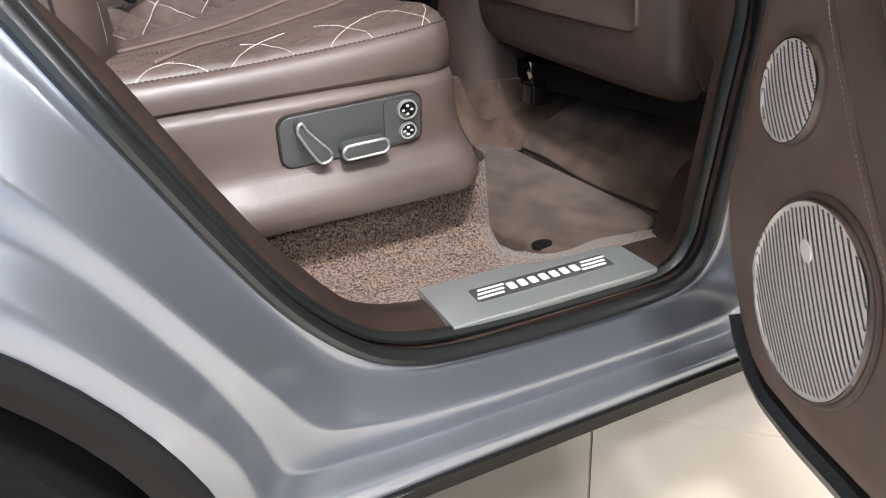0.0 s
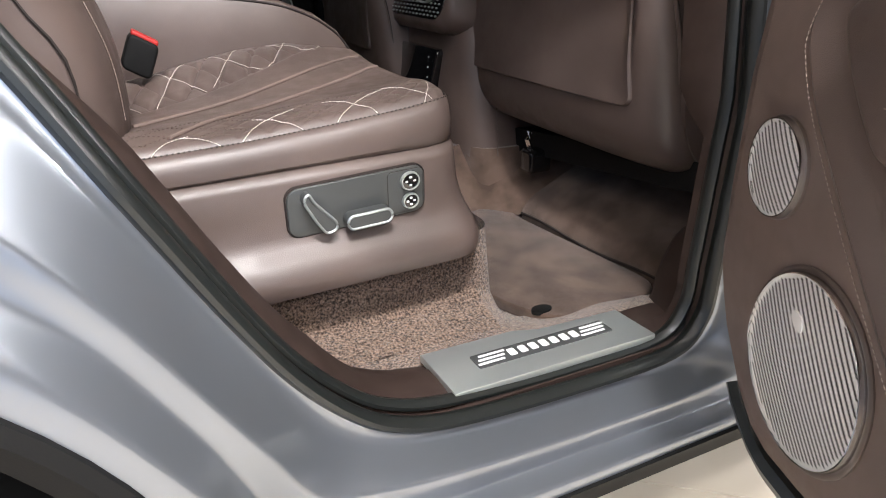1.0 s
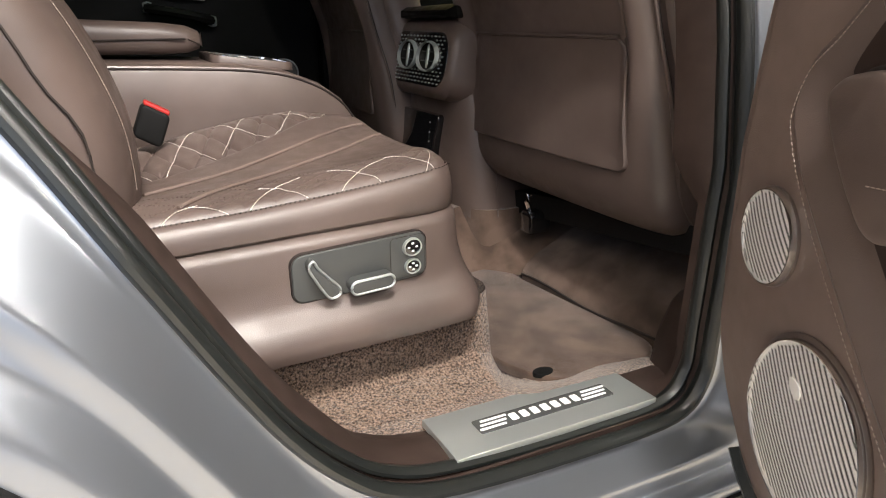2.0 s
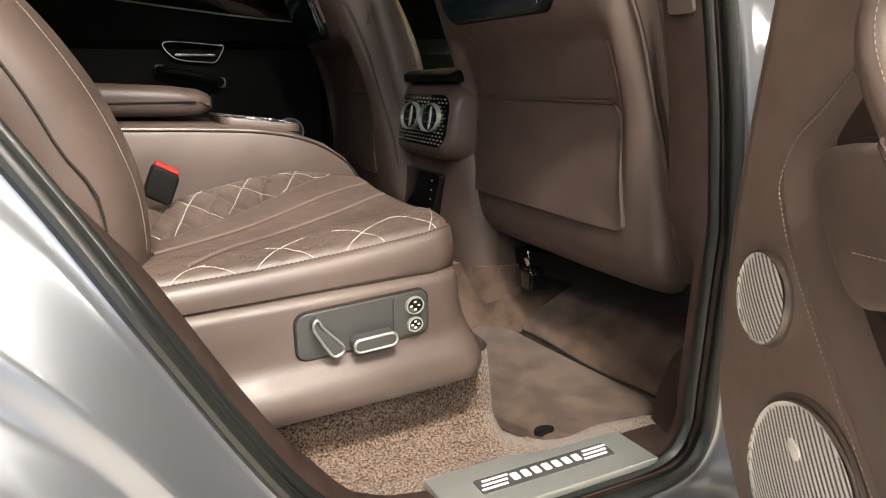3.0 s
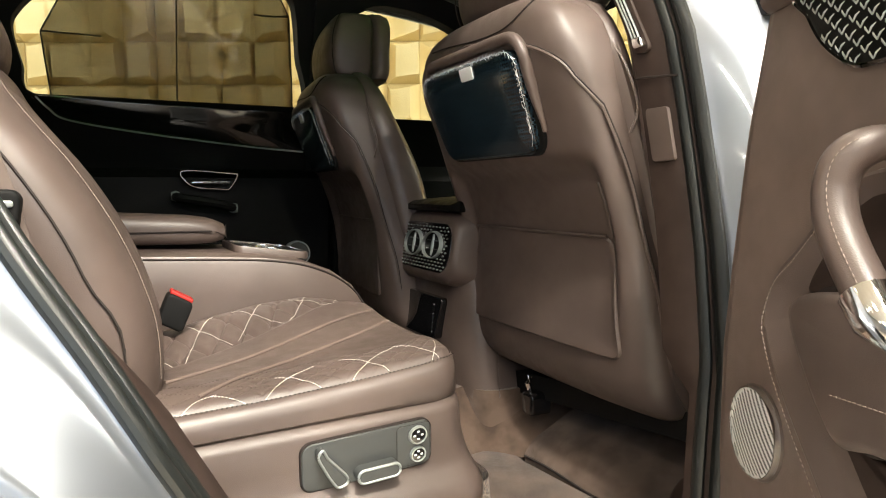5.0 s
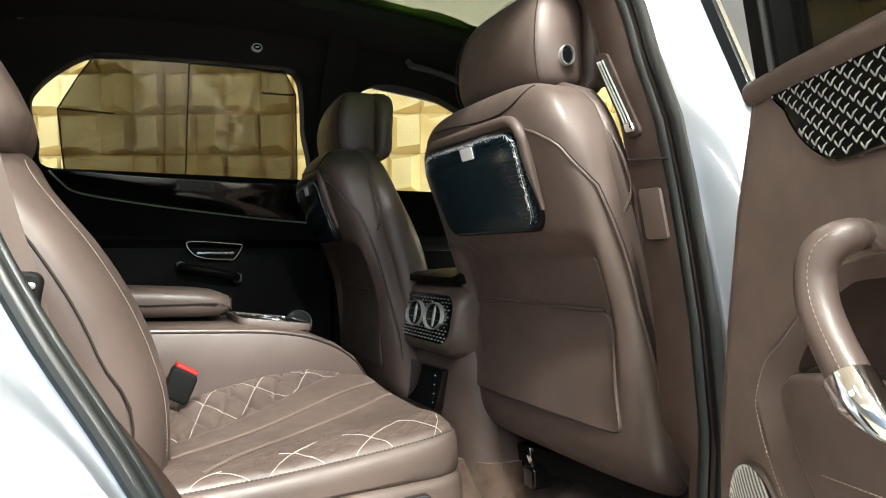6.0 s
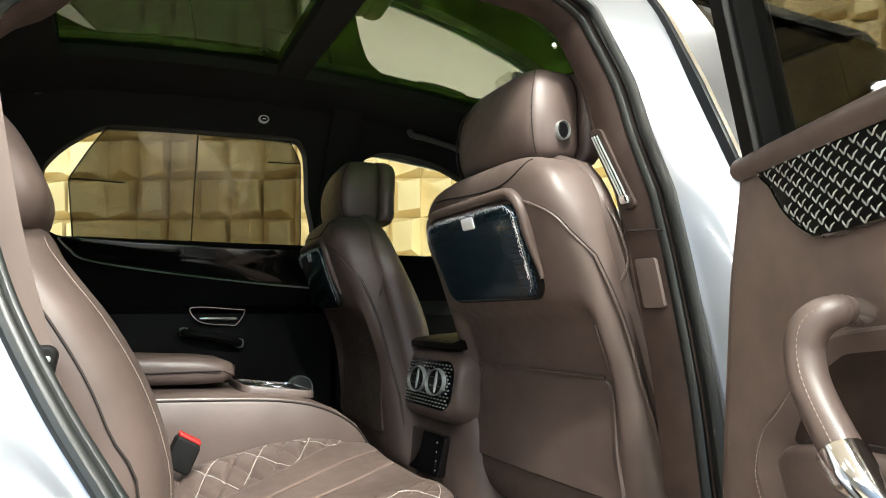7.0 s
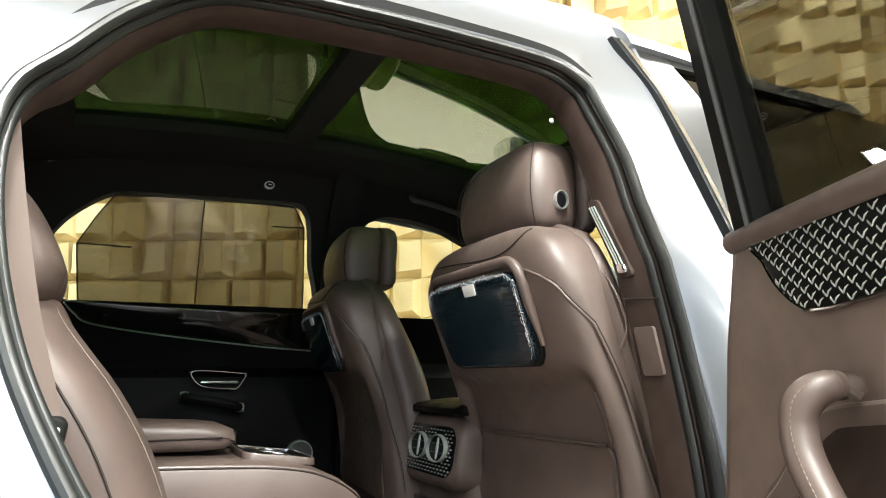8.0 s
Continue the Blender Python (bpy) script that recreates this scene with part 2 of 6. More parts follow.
def superring(cx, cy, z, a, b, n=28, e=0.55, tilt=0.0):
    """A superellipse in a level plane, half sizes a (along x) and b (along y)."""
    out = []
    for k in range(n):
        q = 2 * math.pi * k / n
        c, s = math.cos(q), math.sin(q)
        out.append((cx + a * math.copysign(abs(c) ** e, c), cy + b * math.copysign(abs(s) ** e, s), z + tilt * c))
    return out


def dashes(path, length, gap, r, n=5):
    """Stitches: short tubes laid end to end along a path."""
    P = [np.array(p, float) for p in path]
    d = [0.0]
    for a, b in zip(P, P[1:]):
        d.append(d[-1] + float(np.linalg.norm(b - a)))
    def at(s):
        s = min(max(s, 0), d[-1])
        k = max(i for i in range(len(d)) if d[i] <= s + 1e-12)
        k = min(k, len(P) - 2)
        return P[k] + (P[k + 1] - P[k]) * ((s - d[k]) / max(d[k + 1] - d[k], 1e-9))
    items, s = [], 0.0
    while s < d[-1]:
        e = min(s + length, d[-1])
        items.append(tube([at(s), at((s + e) / 2), at(e)], [r * 0.6, r, r * 0.6], n))
        s += length + gap
    return join(*items)


def ease(k):
    k = max(0.0, min(1.0, k))
    return k * k * (3 - 2 * k)


CENTRE = 0.03


def tab(rows):
    xs, ys = [r[0] for r in rows], [r[1] for r in rows]
    return lambda v: float(np.interp(v, xs, ys))


# how far out the door seal lies at a height, and the painted side
seal_y = tab([(0.4, -0.88), (0.8, -0.87), (0.95, -0.84), (1.1, -0.80), (1.26, -0.765), (1.37, -0.715), (1.465, -0.685), (1.55, -0.65), (1.65, -0.61), (1.8, -0.5)])
far_y = lambda z: 2 * CENTRE - seal_y(z)


# ---------------------------------------------------------------- the showroom
VIEW = radians(26)
WALL_O = np.array([0.34, 4.0, 0.0])
WALL_U = np.array([math.cos(VIEW), -math.sin(VIEW), 0.0])
WALL_N = np.array([-math.sin(VIEW), -math.cos(VIEW), 0.0])
ROOM_H = 4.6


def room_pt(u, v, z):
    return tuple(WALL_O + WALL_U * u + WALL_N * v + np.array([0, 0, z]))


def wall(name, u0, v0, u1, v1, material, label):
    a, b = np.array([u0, v0]), np.array([u1, v1])
    t = (b - a) / np.linalg.norm(b - a)
    nrm = np.array([-t[1], t[0]]) * 0.2
    q = [a, b, b + nrm, a + nrm]
    V = [room_pt(p[0], p[1], z) for z in (-0.05, ROOM_H) for p in q]
    F = [[0, 1, 2, 3], [4, 5, 6, 7], [0, 1, 5, 4], [1, 2, 6, 5], [2, 3, 7, 6], [3, 0, 4, 7]]
    ob = mesh(name, V, F, material, smooth=False)
    return tagged(ob, label, "wall", kind="structure")


GOLDBACK = mat("gold_wall_backing", (0.50, 0.36, 0.14), 0.5)
vary(GOLDBACK, (0.46, 0.33, 0.12), (0.54, 0.39, 0.16), 5)
wall_far = wall("wall_north", 9.0, -0.002, -7.0, -0.002, GOLDBACK, "tall gold wall clad in faceted raised panels")
DADO = mat("cream_wall_paint", (0.74, 0.68, 0.55), 0.6)
vary(DADO, (0.71, 0.65, 0.52), (0.76, 0.70, 0.57), 1.2)
plinth = slab(lambda u, z: room_pt(u, 0.02, z), list(np.linspace(-6.9, 8.9, 12)), [-0.002, 0.45, 0.885], tuple(WALL_N * 0.06))
tagged(mesh("wall_trim", *plinth, DADO, smooth=False), "plain cream plinth along the foot of the gold wall", "wall", kind="structure")
# three walls added out of view to shape reflections and fill light
wall("wall_east", 9.0, 11.0, 9.0, 0.0, PLASTER, "plain unseen showroom side wall, grey to hold down fill light")
wall("wall_west", -7.0, 0.0, -7.0, 11.0, PLASTER, "plain unseen showroom side wall, grey to hold down fill light")
wall("wall_south", -7.0, 11.0, 9.0, 11.0, BLUE, "plain unseen showroom wall, blue-grey for the paint's reflections")
ceil = slab(lambda u, v: room_pt(u, v, ROOM_H), [-7.2, 9.2], [-0.2, 11.2], (0, 0, 0.2))
tagged(mesh("ceiling", *ceil, CEIL, smooth=False), "plain pale showroom ceiling with lamps set in it", "ceiling", kind="structure")

# large glossy floor tiles, one slab of grout below them
flo = slab(lambda u, v: room_pt(u, v, -0.004), [-7.2, 9.2], [-0.2, 11.2], (0, 0, -0.2))
floor = mesh("floor", *flo, GROUT, smooth=False)
tagged(floor, "glossy cream stone tile showroom floor", "floor", kind="structure")


def lamp_panel(u, v, w, d, power, color=(1.0, 0.95, 0.87)):
    p = room_pt(u, v, ROOM_H)
    box = thing("ceiling_light", "unseen square white recessed showroom ceiling light", "ceiling light", "ceiling lights", at=p)
    def to3(a, b, h):
        return tuple(np.array(p) + WALL_U * a + WALL_N * b - np.array([0, 0, h]))
    part("frame", ring_pad(rrect(w + 0.08, d + 0.08, 0.03), 0.04, to3, 0.03), WHITE, box)
    part("diffuser", pad(rrect(w, d, 0.02), to3, 0.012, 0.004), LAMP, box)
    li = bpy.data.lights.new("lamp", "AREA")
    li.shape, li.size, li.size_y, li.energy, li.color = "RECTANGLE", w, d, power, color
    ob = new("lamp", li)
    ob.parent = box
    ob.matrix_local = Matrix.Translation((0, 0, -0.03)) @ Matrix.Rotation(-VIEW, 4, "Z")
    return box


LAMP = bpy.data.materials.new("lamp_diffuser")
LAMP.use_nodes = True
LAMP.node_tree.nodes["Principled BSDF"].inputs["Emission Color"].default_value = (1, 0.96, 0.9, 1)
LAMP.node_tree.nodes["Principled BSDF"].inputs["Emission Strength"].default_value = 6.0
for u, v, w, d, e in LAMPS:
    lamp_panel(u, v, w, d, e)


# ---------------------------------------------------------------- the car's body
car = thing("car", "silver-white sport utility car with its rear door open", "car")
SIDE = [  # door opening x, z; outer edge x, y, z
    (1.166, 0.600, 1.31, -0.975, 0.60), (1.155, 0.520, 1.31, -0.975, 0.45), (1.100, 0.474, 1.22, -0.972, 0.412),
    (0.930, 0.470, 0.95, -0.972, 0.412), (0.775, 0.479, 0.74, -0.972, 0.412), (0.700, 0.500, 0.60, -0.975, 0.410),
    (0.650, 0.536, 0.523, -0.985, 0.418), (0.600, 0.593, 0.505, -0.995, 0.520), (0.552, 0.670, 0.470, -1.0, 0.605),
    (0.492, 0.780, 0.39, -1.0, 0.715), (0.437, 0.880, 0.25, -1.0, 0.812), (0.372, 0.990, 0.06, -1.0, 0.852),
    (0.322, 1.095, -0.25, -0.99, 0.95), (0.290, 1.210, -0.5, -0.95, 1.20), (0.276, 1.330, -0.5, -0.85, 1.45),
    (0.290, 1.410, -0.3, -0.74, 1.58), (0.335, 1.470, -0.05, -0.64, 1.67), (0.410, 1.568, 0.22, -0.55, 1.715),
    (0.530, 1.652, 0.48, -0.51, 1.775), (0.740, 1.672, 0.73, -0.515, 1.800), (0.930, 1.670, 0.95, -0.525, 1.815),
    (1.098, 1.657, 1.22, -0.530, 1.828), (1.168, 1.618, 1.33, -0.555, 1.795), (1.188, 1.560, 1.30, -0.665, 1.60),
    (1.207, 1.433, 1.315, -0.735, 1.45), (1.205, 1.283, 1.31, -0.81, 1.28), (1.209, 1.111, 1.31, -0.885, 1.11),
    (1.195, 0.924, 1.31, -0.95, 0.92), (1.178, 0.750, 1.31, -0.975, 0.75),
]
NL = 29 * 6
side_loop = spline(SIDE, NL, True)
open_loop = [np.array((p[0], seal_y(p[1]), p[1])) for p in side_loop]


def loop_in(i):
    """In-plane way from the door opening's edge towards its middle."""
    a, b = open_loop[i - 1], open_loop[(i + 1) % NL]
    t = np.array((b[0] - a[0], 0, b[2] - a[2]))
    t /= np.linalg.norm(t)
    return np.array((t[2], 0, -t[0])) * LOOP_SIGN


LOOP_SIGN = 1.0
if np.dot(loop_in(18), (0, 0, 1)) < 0:
    LOOP_SIGN = -1.0

LEDGE = [(0, 0), (0.04, 0.01), (0.09, 0.07), (0.36, 0.57), (0.41, 0.60), (0.56, 0.62), (0.61, 0.65), (0.76, 0.93), (0.81, 0.965), (1, 1)]
DROP = [(0, 0), (0.04, 0.10), (0.09, 0.14), (0.36, 0.21), (0.41, 0.27), (0.56, 0.58), (0.61, 0.62), (0.76, 0.66), (0.81, 0.72), (1, 1)]
rings = []
for t in [-0.02, 0.0, 0.015, 0.03, 0.06, 0.09] + list(np.linspace(0.12, 1.0, 64)):
    row = []
    for i, p in enumerate(side_loop):
        a, o = open_loop[i], np.array((p[2], p[3], p[4]))
        if t <= 0:
            row.append(a + np.array((0, 0.02 if t < 0 else 0.0, 0)))
            continue
        bottom = max(0.0, min(1.0, (0.64 - p[1]) / 0.16)) * (1 if p[0] > 0.5 else 0)
        low = max(0.0, min(1.0, (1.30 - p[1]) / 0.3))
        s = 1 - (1 - t) ** 2.0
        # the sill steps out in two ledges and drops; the flanks swell out in the same two waves
        zt = a[2] + (o[2] - a[2]) * (float(curve_at(DROP, t)[0]) * bottom + t * (1 - bottom))
        yt = a[1] + (o[1] - a[1]) * (s * (1 - low) + float(curve_at(LEDGE, t)[0]) * low)
        row.append(np.array((a[0] + (o[0] - a[0]) * t, yt, zt)))
    rings.append(row)
# a returned lip along the outer edge
rings.append([r + np.array((0, 0.05, 0)) for r in rings[-1]])
part("side_panel", loft(rings, True, False), PAINT, car, "glossy silver-white painted body side with a swelling wheel arch", flat_angle=60)


def along(off, dy):
    return [open_loop[i] + loop_in(i) * off + np.array((0, dy, 0)) for i in range(NL)]


def seal_ring(off, dy, a, b, n=10):
    """A closed rubber section round the opening: a across it, b along the car's width."""
    rr = [[open_loop[i] + loop_in(i) * (off + a * math.cos(q)) + np.array((0, dy + b * math.sin(q), 0)) for i in range(NL)] for q in (2 * math.pi * k / n for k in range(n + 1))]
    return loft(rr, True, False)


part("seal_channel", loft([along(-0.030, 0.012), along(-0.004, 0.014), along(0.004, 0.022), along(0.010, 0.040)], True, False), PLASTIC, car, "black channel behind the door seal")
part("door_seal", seal_ring(0.006, 0.004, 0.0085, 0.012), RUBBER, car, "thick black rubber door seal")
part("inner_seal", seal_ring(0.014, 0.030, 0.0065, 0.010), RUBBER, car, "slim black inner rubber seal lip")
def trim_row(off, dy):
    out = []
    for i in range(NL):
        k = max(0.0, min(1.0, (0.56 - open_loop[i][2]) / 0.07))
        r = max(0.0, min(1.0, (open_loop[i][2] - 0.80) / 0.12)) * max(0.0, min(1.0, (0.55 - open_loop[i][0]) / 0.1)) * max(0.0, min(1.0, (1.45 - open_loop[i][2]) / 0.1))
        f = ease((0.80 - open_loop[i][2]) / 0.05) * ease((open_loop[i][0] - 1.10) / 0.05)
        out.append(open_loop[i] + loop_in(i) * off * max(0.2, 1 - 0.45 * k - 0.55 * r - 0.45 * f) + np.array((0, dy * (1 - 0.35 * r - 0.45 * f), 0)))
    return out


trim_rows = [trim_row(0.008, 0.02), trim_row(0.020, 0.040), trim_row(0.025, 0.052), trim_row(0.028, 0.075), trim_row(0.026, 0.098), trim_row(0.010, 0.11)]
part("opening_trim", loft(trim_rows, True, False), TRIM, car, "dark brown moulded trim round the door opening")

# rocker strip below the painted sill
rock = lambda u, v: (u, -0.976 + 0.010 * v, 0.419 - 0.032 * v + 0.004 * math.sin(v * 3))
part("rocker_strip", slab(rock, list(np.linspace(0.53, 3.0, 20)), list(np.linspace(0, 1, 6)), (0, 0.05, 0)), PLASTIC, car, "matt black plastic rocker strip")
# floor pan
part("underbody", slab(lambda u, v: (u, v, 0.36), [-0.5, 3.0], [-0.93, 0.99], (0, 0, 0.05)), PLASTIC, car)

# wheel arch lip and liner
WHEEL = (0.07, -0.83, 0.40)
arch_rings = []
for r, y in ((0.452, -0.99), (0.452, -1.006), (0.440, -1.009), (0.418, -0.998), (0.412, -0.982)):
    arch_rings.append([(WHEEL[0] + r * math.cos(q), y, WHEEL[2] + r * math.sin(q)) for q in (radians(-14 + 208 * k / 47) for k in range(48))])
part("arch_lip", loft(arch_rings, False, False), PLASTIC, car, "matt black wheel arch lip")
liner = []
for y in (-0.985, -0.75, -0.55):
    liner.append([(WHEEL[0] + 0.418 * math.cos(q), y, WHEEL[2] + 0.43 * math.sin(q)) for q in (radians(-10 + 200 * k / 31) for k in range(32))])
part("wheel_liner", loft(liner, False, False), TYRE, car)
# the tyre and rim
wheel = new("wheel")
wheel.parent = car
prof = [(0.26, -0.125), (0.30, -0.135), (0.36, -0.130), (0.385, -0.10), (0.392, -0.05), (0.394, 0.05), (0.385, 0.10), (0.36, 0.13), (0.26, 0.12)]
tyre = [[(WHEEL[0] + r * math.cos(q), WHEEL[1] + y, WHEEL[2] + r * math.sin(q)) for r, y in prof] for q in (2 * math.pi * k / 48 for k in range(49))]
part("tyre", loft(tyre, False, False), TYRE, wheel, "black low-profile tyre")
rimp = [(0.0, -0.06), (0.05, -0.07), (0.07, -0.05), (0.2, -0.05), (0.25, -0.10), (0.262, -0.12), (0.262, 0.1)]
rim = [[(WHEEL[0] + r * math.cos(q), WHEEL[1] + y, WHEEL[2] + r * math.sin(q)) for r, y in rimp] for q in (2 * math.pi * k / 48 for k in range(49))]
part("rim", loft(rim, False, False), PLASTIC, wheel, "dark alloy rim")

# far side of the body, mirrored, with rear and front side windows cut through it
FARWIN = [(0.262, 1.318), (0.238, 1.40), (0.222, 1.490), (0.240, 1.535), (0.300, 1.592), (0.385, 1.640), (0.50, 1.650), (0.80, 1.660), (0.945, 1.662),
          (0.985, 1.640), (1.003, 1.594), (1.020, 1.48), (1.040, 1.318), (0.80, 1.312), (0.50, 1.315)]
FRWIN = [(1.190, 1.285), (1.180, 1.45), (1.190, 1.580), (1.225, 1.630), (1.30, 1.650), (1.45, 1.636), (1.60, 1.590), (1.80, 1.500), (2.00, 1.390), (2.15, 1.285), (1.85, 1.270), (1.50, 1.280)]


def far_panel(win, frame_out, thick=0.06):
    """A side panel between a window's outline and an outer outline with as many points."""
    n = 90
    w, o = spline(win, n, True), spline(frame_out, n, True)
    rr = []
    for k in (0.0, 0.0, 0.06, 0.15, 0.4, 0.7, 1.0):
        dy = thick if not rr else 0.0
        rr.append([((1 - k) * a[0] + k * b[0], far_y((1 - k) * a[1] + k * b[1]) + dy, (1 - k) * a[1] + k * b[1]) for a, b in zip(w, o)])
    rr.append([(p[0], p[1] + thick, p[2]) for p in rr[-1]])
    return loft(rr, True, False)


def far_pane(win, dy):
    w = spline(win, 60, True)
    c = np.mean(np.array(w), 0)
    rr = []
    for k in (1.02, 0.75, 0.5, 0.25, 0.02):
        rr.append([(c[0] + (a[0] - c[0]) * k, far_y(c[1] + (a[1] - c[1]) * k) + dy, c[1] + (a[1] - c[1]) * k) for a in w])
    return loft(rr, True, True)


FAROUT = [(0.16, 1.300), (0.10, 1.42), (0.06, 1.55), (0.08, 1.62), (0.15, 1.68), (0.30, 1.72), (0.50, 1.735), (0.80, 1.745), (0.98, 1.742),
          (1.06, 1.72), (1.085, 1.62), (1.10, 1.48), (1.115, 1.30), (0.80, 1.296), (0.50, 1.299)]
FROUT = [(1.12, 1.285), (1.105, 1.45), (1.10, 1.62), (1.12, 1.72), (1.30, 1.742), (1.50, 1.735), (1.75, 1.68), (1.95, 1.58), (2.15, 1.45), (2.35, 1.285), (1.85, 1.25), (1.50, 1.262)]
part("far_window_frame", far_panel(FARWIN, FAROUT), HEAD, car, "black lined far window surround")
part("far_front_window_frame", far_panel(FRWIN, FROUT), HEAD, car, "black lined far front window surround")
part("far_window_pane", far_pane(FARWIN, 0.035), CLEAR, car, "far side window glass")
part("far_front_window_pane", far_pane(FRWIN, 0.035), CLEAR, car, "clear far front window glass")


# ---------------------------------------------------------------- seats
def hollow(u, z):
    """How far the middle of a seat's back lies in, under the screen's overhang."""
    return 0.032 * ease((1.100 - z) / 0.055) * ease((z - 0.70) / 0.25) * ease((0.268 - abs(u)) / 0.042)


def front_seat(dx, cy, dz, label, deep=0.0, drop=0.0):
    """A front seat seen from behind: shell, cushion wings, headrest, screen and map pocket. Base at the floor."""
    s = thing("car_seat", label, "car seat", "front seats", at=(1.30 + dx, cy, 0.46 + dz))
    W = lambda p: (p[0] + dx, p[1] + cy, p[2] + dz)
    #        z     back x  depth  half width
    def back(u, z, h):
        """A place on the rounded back, h proud of it."""
        xb, d, w = curve_at(shell, z)
        k = min(abs(u) / w, 0.985)
        return W((xb + d / 2 - d / 2 * (1 - k ** 4.0) ** 0.25 + hollow(u, z) - h, u, z))
    shell = [(0.640, 1.275, 0.10, 0.296), (0.655, 1.240, 0.15, 0.316), (0.70, 1.208, 0.17, 0.325), (0.80, 1.192, 0.18, 0.318), (0.95, 1.170, 0.17, 0.302),
             (1.10, 1.115, 0.17, 0.287), (1.24, 1.062, 0.16, 0.272), (1.295, 1.055, 0.15, 0.252), (1.330, 1.062, 0.13, 0.217), (1.350, 1.082, 0.10, 0.165), (1.358, 1.105, 0.05, 0.11)]
    rr = []
    for z in np.concatenate([np.linspace(0.640, 0.70, 5), np.linspace(0.72, 1.02, 14), np.linspace(1.035, 1.12, 10), np.linspace(1.14, 1.30, 6), np.linspace(1.31, 1.358, 7)]):
        xb, d, w = curve_at(shell, z)
        rr.append([W((x + (hollow(y, z) if x < xb + d / 2 else 0.0), y, zz)) for x, y, zz in superring(xb + d / 2, 0, z, d / 2, w, 120, 0.50)])
    part("back_shell", loft(rr), LEATHER, s, "smooth brown leather seat back shell")
    # front cushion with wings, a little wider and further forward
    wings = [(0.72, 1.270, 0.06, 0.316), (0.80, 1.255, 0.07, 0.320), (0.95, 1.215, 0.07, 0.316), (1.04, 1.195, 0.07, 0.310), (1.10, 1.180, 0.07, 0.304), (1.22, 1.155, 0.06, 0.288), (1.295, 1.150, 0.06, 0.252), (1.345, 1.150, 0.06, 0.20), (1.366, 1.160, 0.04, 0.14)]
    rr = []
    for z in np.linspace(0.72, 1.366, 22):
        xb, d, w = curve_at(wings, z)
        k = deep * math.sin(math.pi * min(1.0, (z - 0.72) / 0.62)) ** 0.7 if z < 1.34 else 0.0
        rr.append([W(p) for p in superring(xb + (d + k) / 2, 0, z, (d + k) / 2, w, 36, 0.6)])
    part("back_cushion", loft(rr), LEATHER, s, "brown leather front cushion with side wings")
    # piping between shell and cushion on both flanks
    for sg in (-1, 1):
        line = [W((x, sg * u, z)) for x, u, z in spline([(1.155, 0.09, 1.366), (1.165, 0.150, 1.350), (1.170, 0.212, 1.322), (1.172, 0.262, 1.266), (1.176, 0.290, 1.225), (1.184, 0.303, 1.185), (1.190, 0.305, 1.152), (1.186, 0.293, 1.120)], 40)]
        part("piping", tube(line, 0.0026, 6), DEEP, s, "piped wing edge")
        part("piping_stitch", dashes([tuple(np.array(p) + np.array((-0.0022, 0, 0.001))) for p in line], 0.004, 0.0018, 0.0008), DTHREAD, s)
    # shoulder yoke under the headrest with its cover flap
    yoke = []
    for z, xb, d, w in ((1.29, 1.075, 0.10, 0.225), (1.322, 1.085, 0.11, 0.20), (1.344, 1.10, 0.12, 0.165), (1.354, 1.115, 0.10, 0.13), (1.357, 1.13, 0.07, 0.10)):
        yoke.append([W(p) for p in superring(xb + d / 2 - 0.016, 0, z, d / 2, w, 32, 0.6)])
    part("yoke", loft(yoke), LEATHER, s)
    # headrest: deep padded block, leather back with a wrapped edge
    hr = [(1.350, 1.150, 0.060, 0.100), (1.356, 1.122, 0.105, 0.138), (1.378, 1.104, 0.130, 0.153), (1.43, 1.096, 0.138, 0.157), (1.48, 1.102, 0.136, 0.153), (1.518, 1.118, 0.120, 0.140), (1.540, 1.138, 0.092, 0.115), (1.548, 1.160, 0.05, 0.08)]
    rr = []
    for z in np.linspace(1.350, 1.548, 22):
        xb, d, w = curve_at(hr, z)
        rr.append([W(p) for p in superring(xb + d / 2, 0, z - drop, d / 2, w, 48, 0.46)])
    head = part("headrest", loft(rr), LEATHER, s, "padded brown leather headrest")
    pad_r = []
    for z in np.linspace(1.358, 1.542, 16):
        xb, d, w = curve_at(hr, z)
        pad_r.append([W(p) for p in superring(xb + d + 0.016, 0, z - drop, 0.032, w * 1.03, 32, 0.6)])
    part("head_pad", loft(pad_r), LEATHER, head)
    for sg in (-1, 1):
        line = []
        for z in np.linspace(1.362, 1.535, 18):
            xb, d, w = curve_at(hr, z)
            line.append(W((xb + d * 0.09, sg * w * 0.965, z - drop)))
        part("seam", tube(line, 0.0013, 6), SEAM, head)
    def btn(u, v, h):
        return W((1.172 + u, -0.1565 - h, 1.408 + v))
    if dx == 0:
        part("button", pad(ellipse(0.0125, 0.0155), btn, 0.006, 0.003), GLOSS, head, "black headrest button with chrome rim")
        part("button_rim", ring_pad(ellipse(0.0155, 0.0188), 0.0022, btn, 0.0085, -0.01), STEEL, head, "bright button rim")
    # rear screen in its raised leather surround
    def scr(u, v, h):
        return back(u, 1.185 + v, h + 0.004)
    sur = finer(rrect(0.386, 0.200, 0.050))
    ridge = inset([(u, v + 0.004) for u, v in sur], 0.008)
    low = min(range(len(ridge)), key=lambda i: ridge[i][1] + 0.2 * abs(ridge[i][0]))
    ridge = [p for p in ridge[low:] + ridge[:low] if p[1] > -0.062]
    part("screen_surround", tube([scr(u, v, 0.001) for u, v in ridge], [0.004 + 0.0065 * ease(min(i, len(ridge) - 1 - i) / 5) for i in range(len(ridge))], 10), LEATHER, s, "raised leather surround of the rear screen")
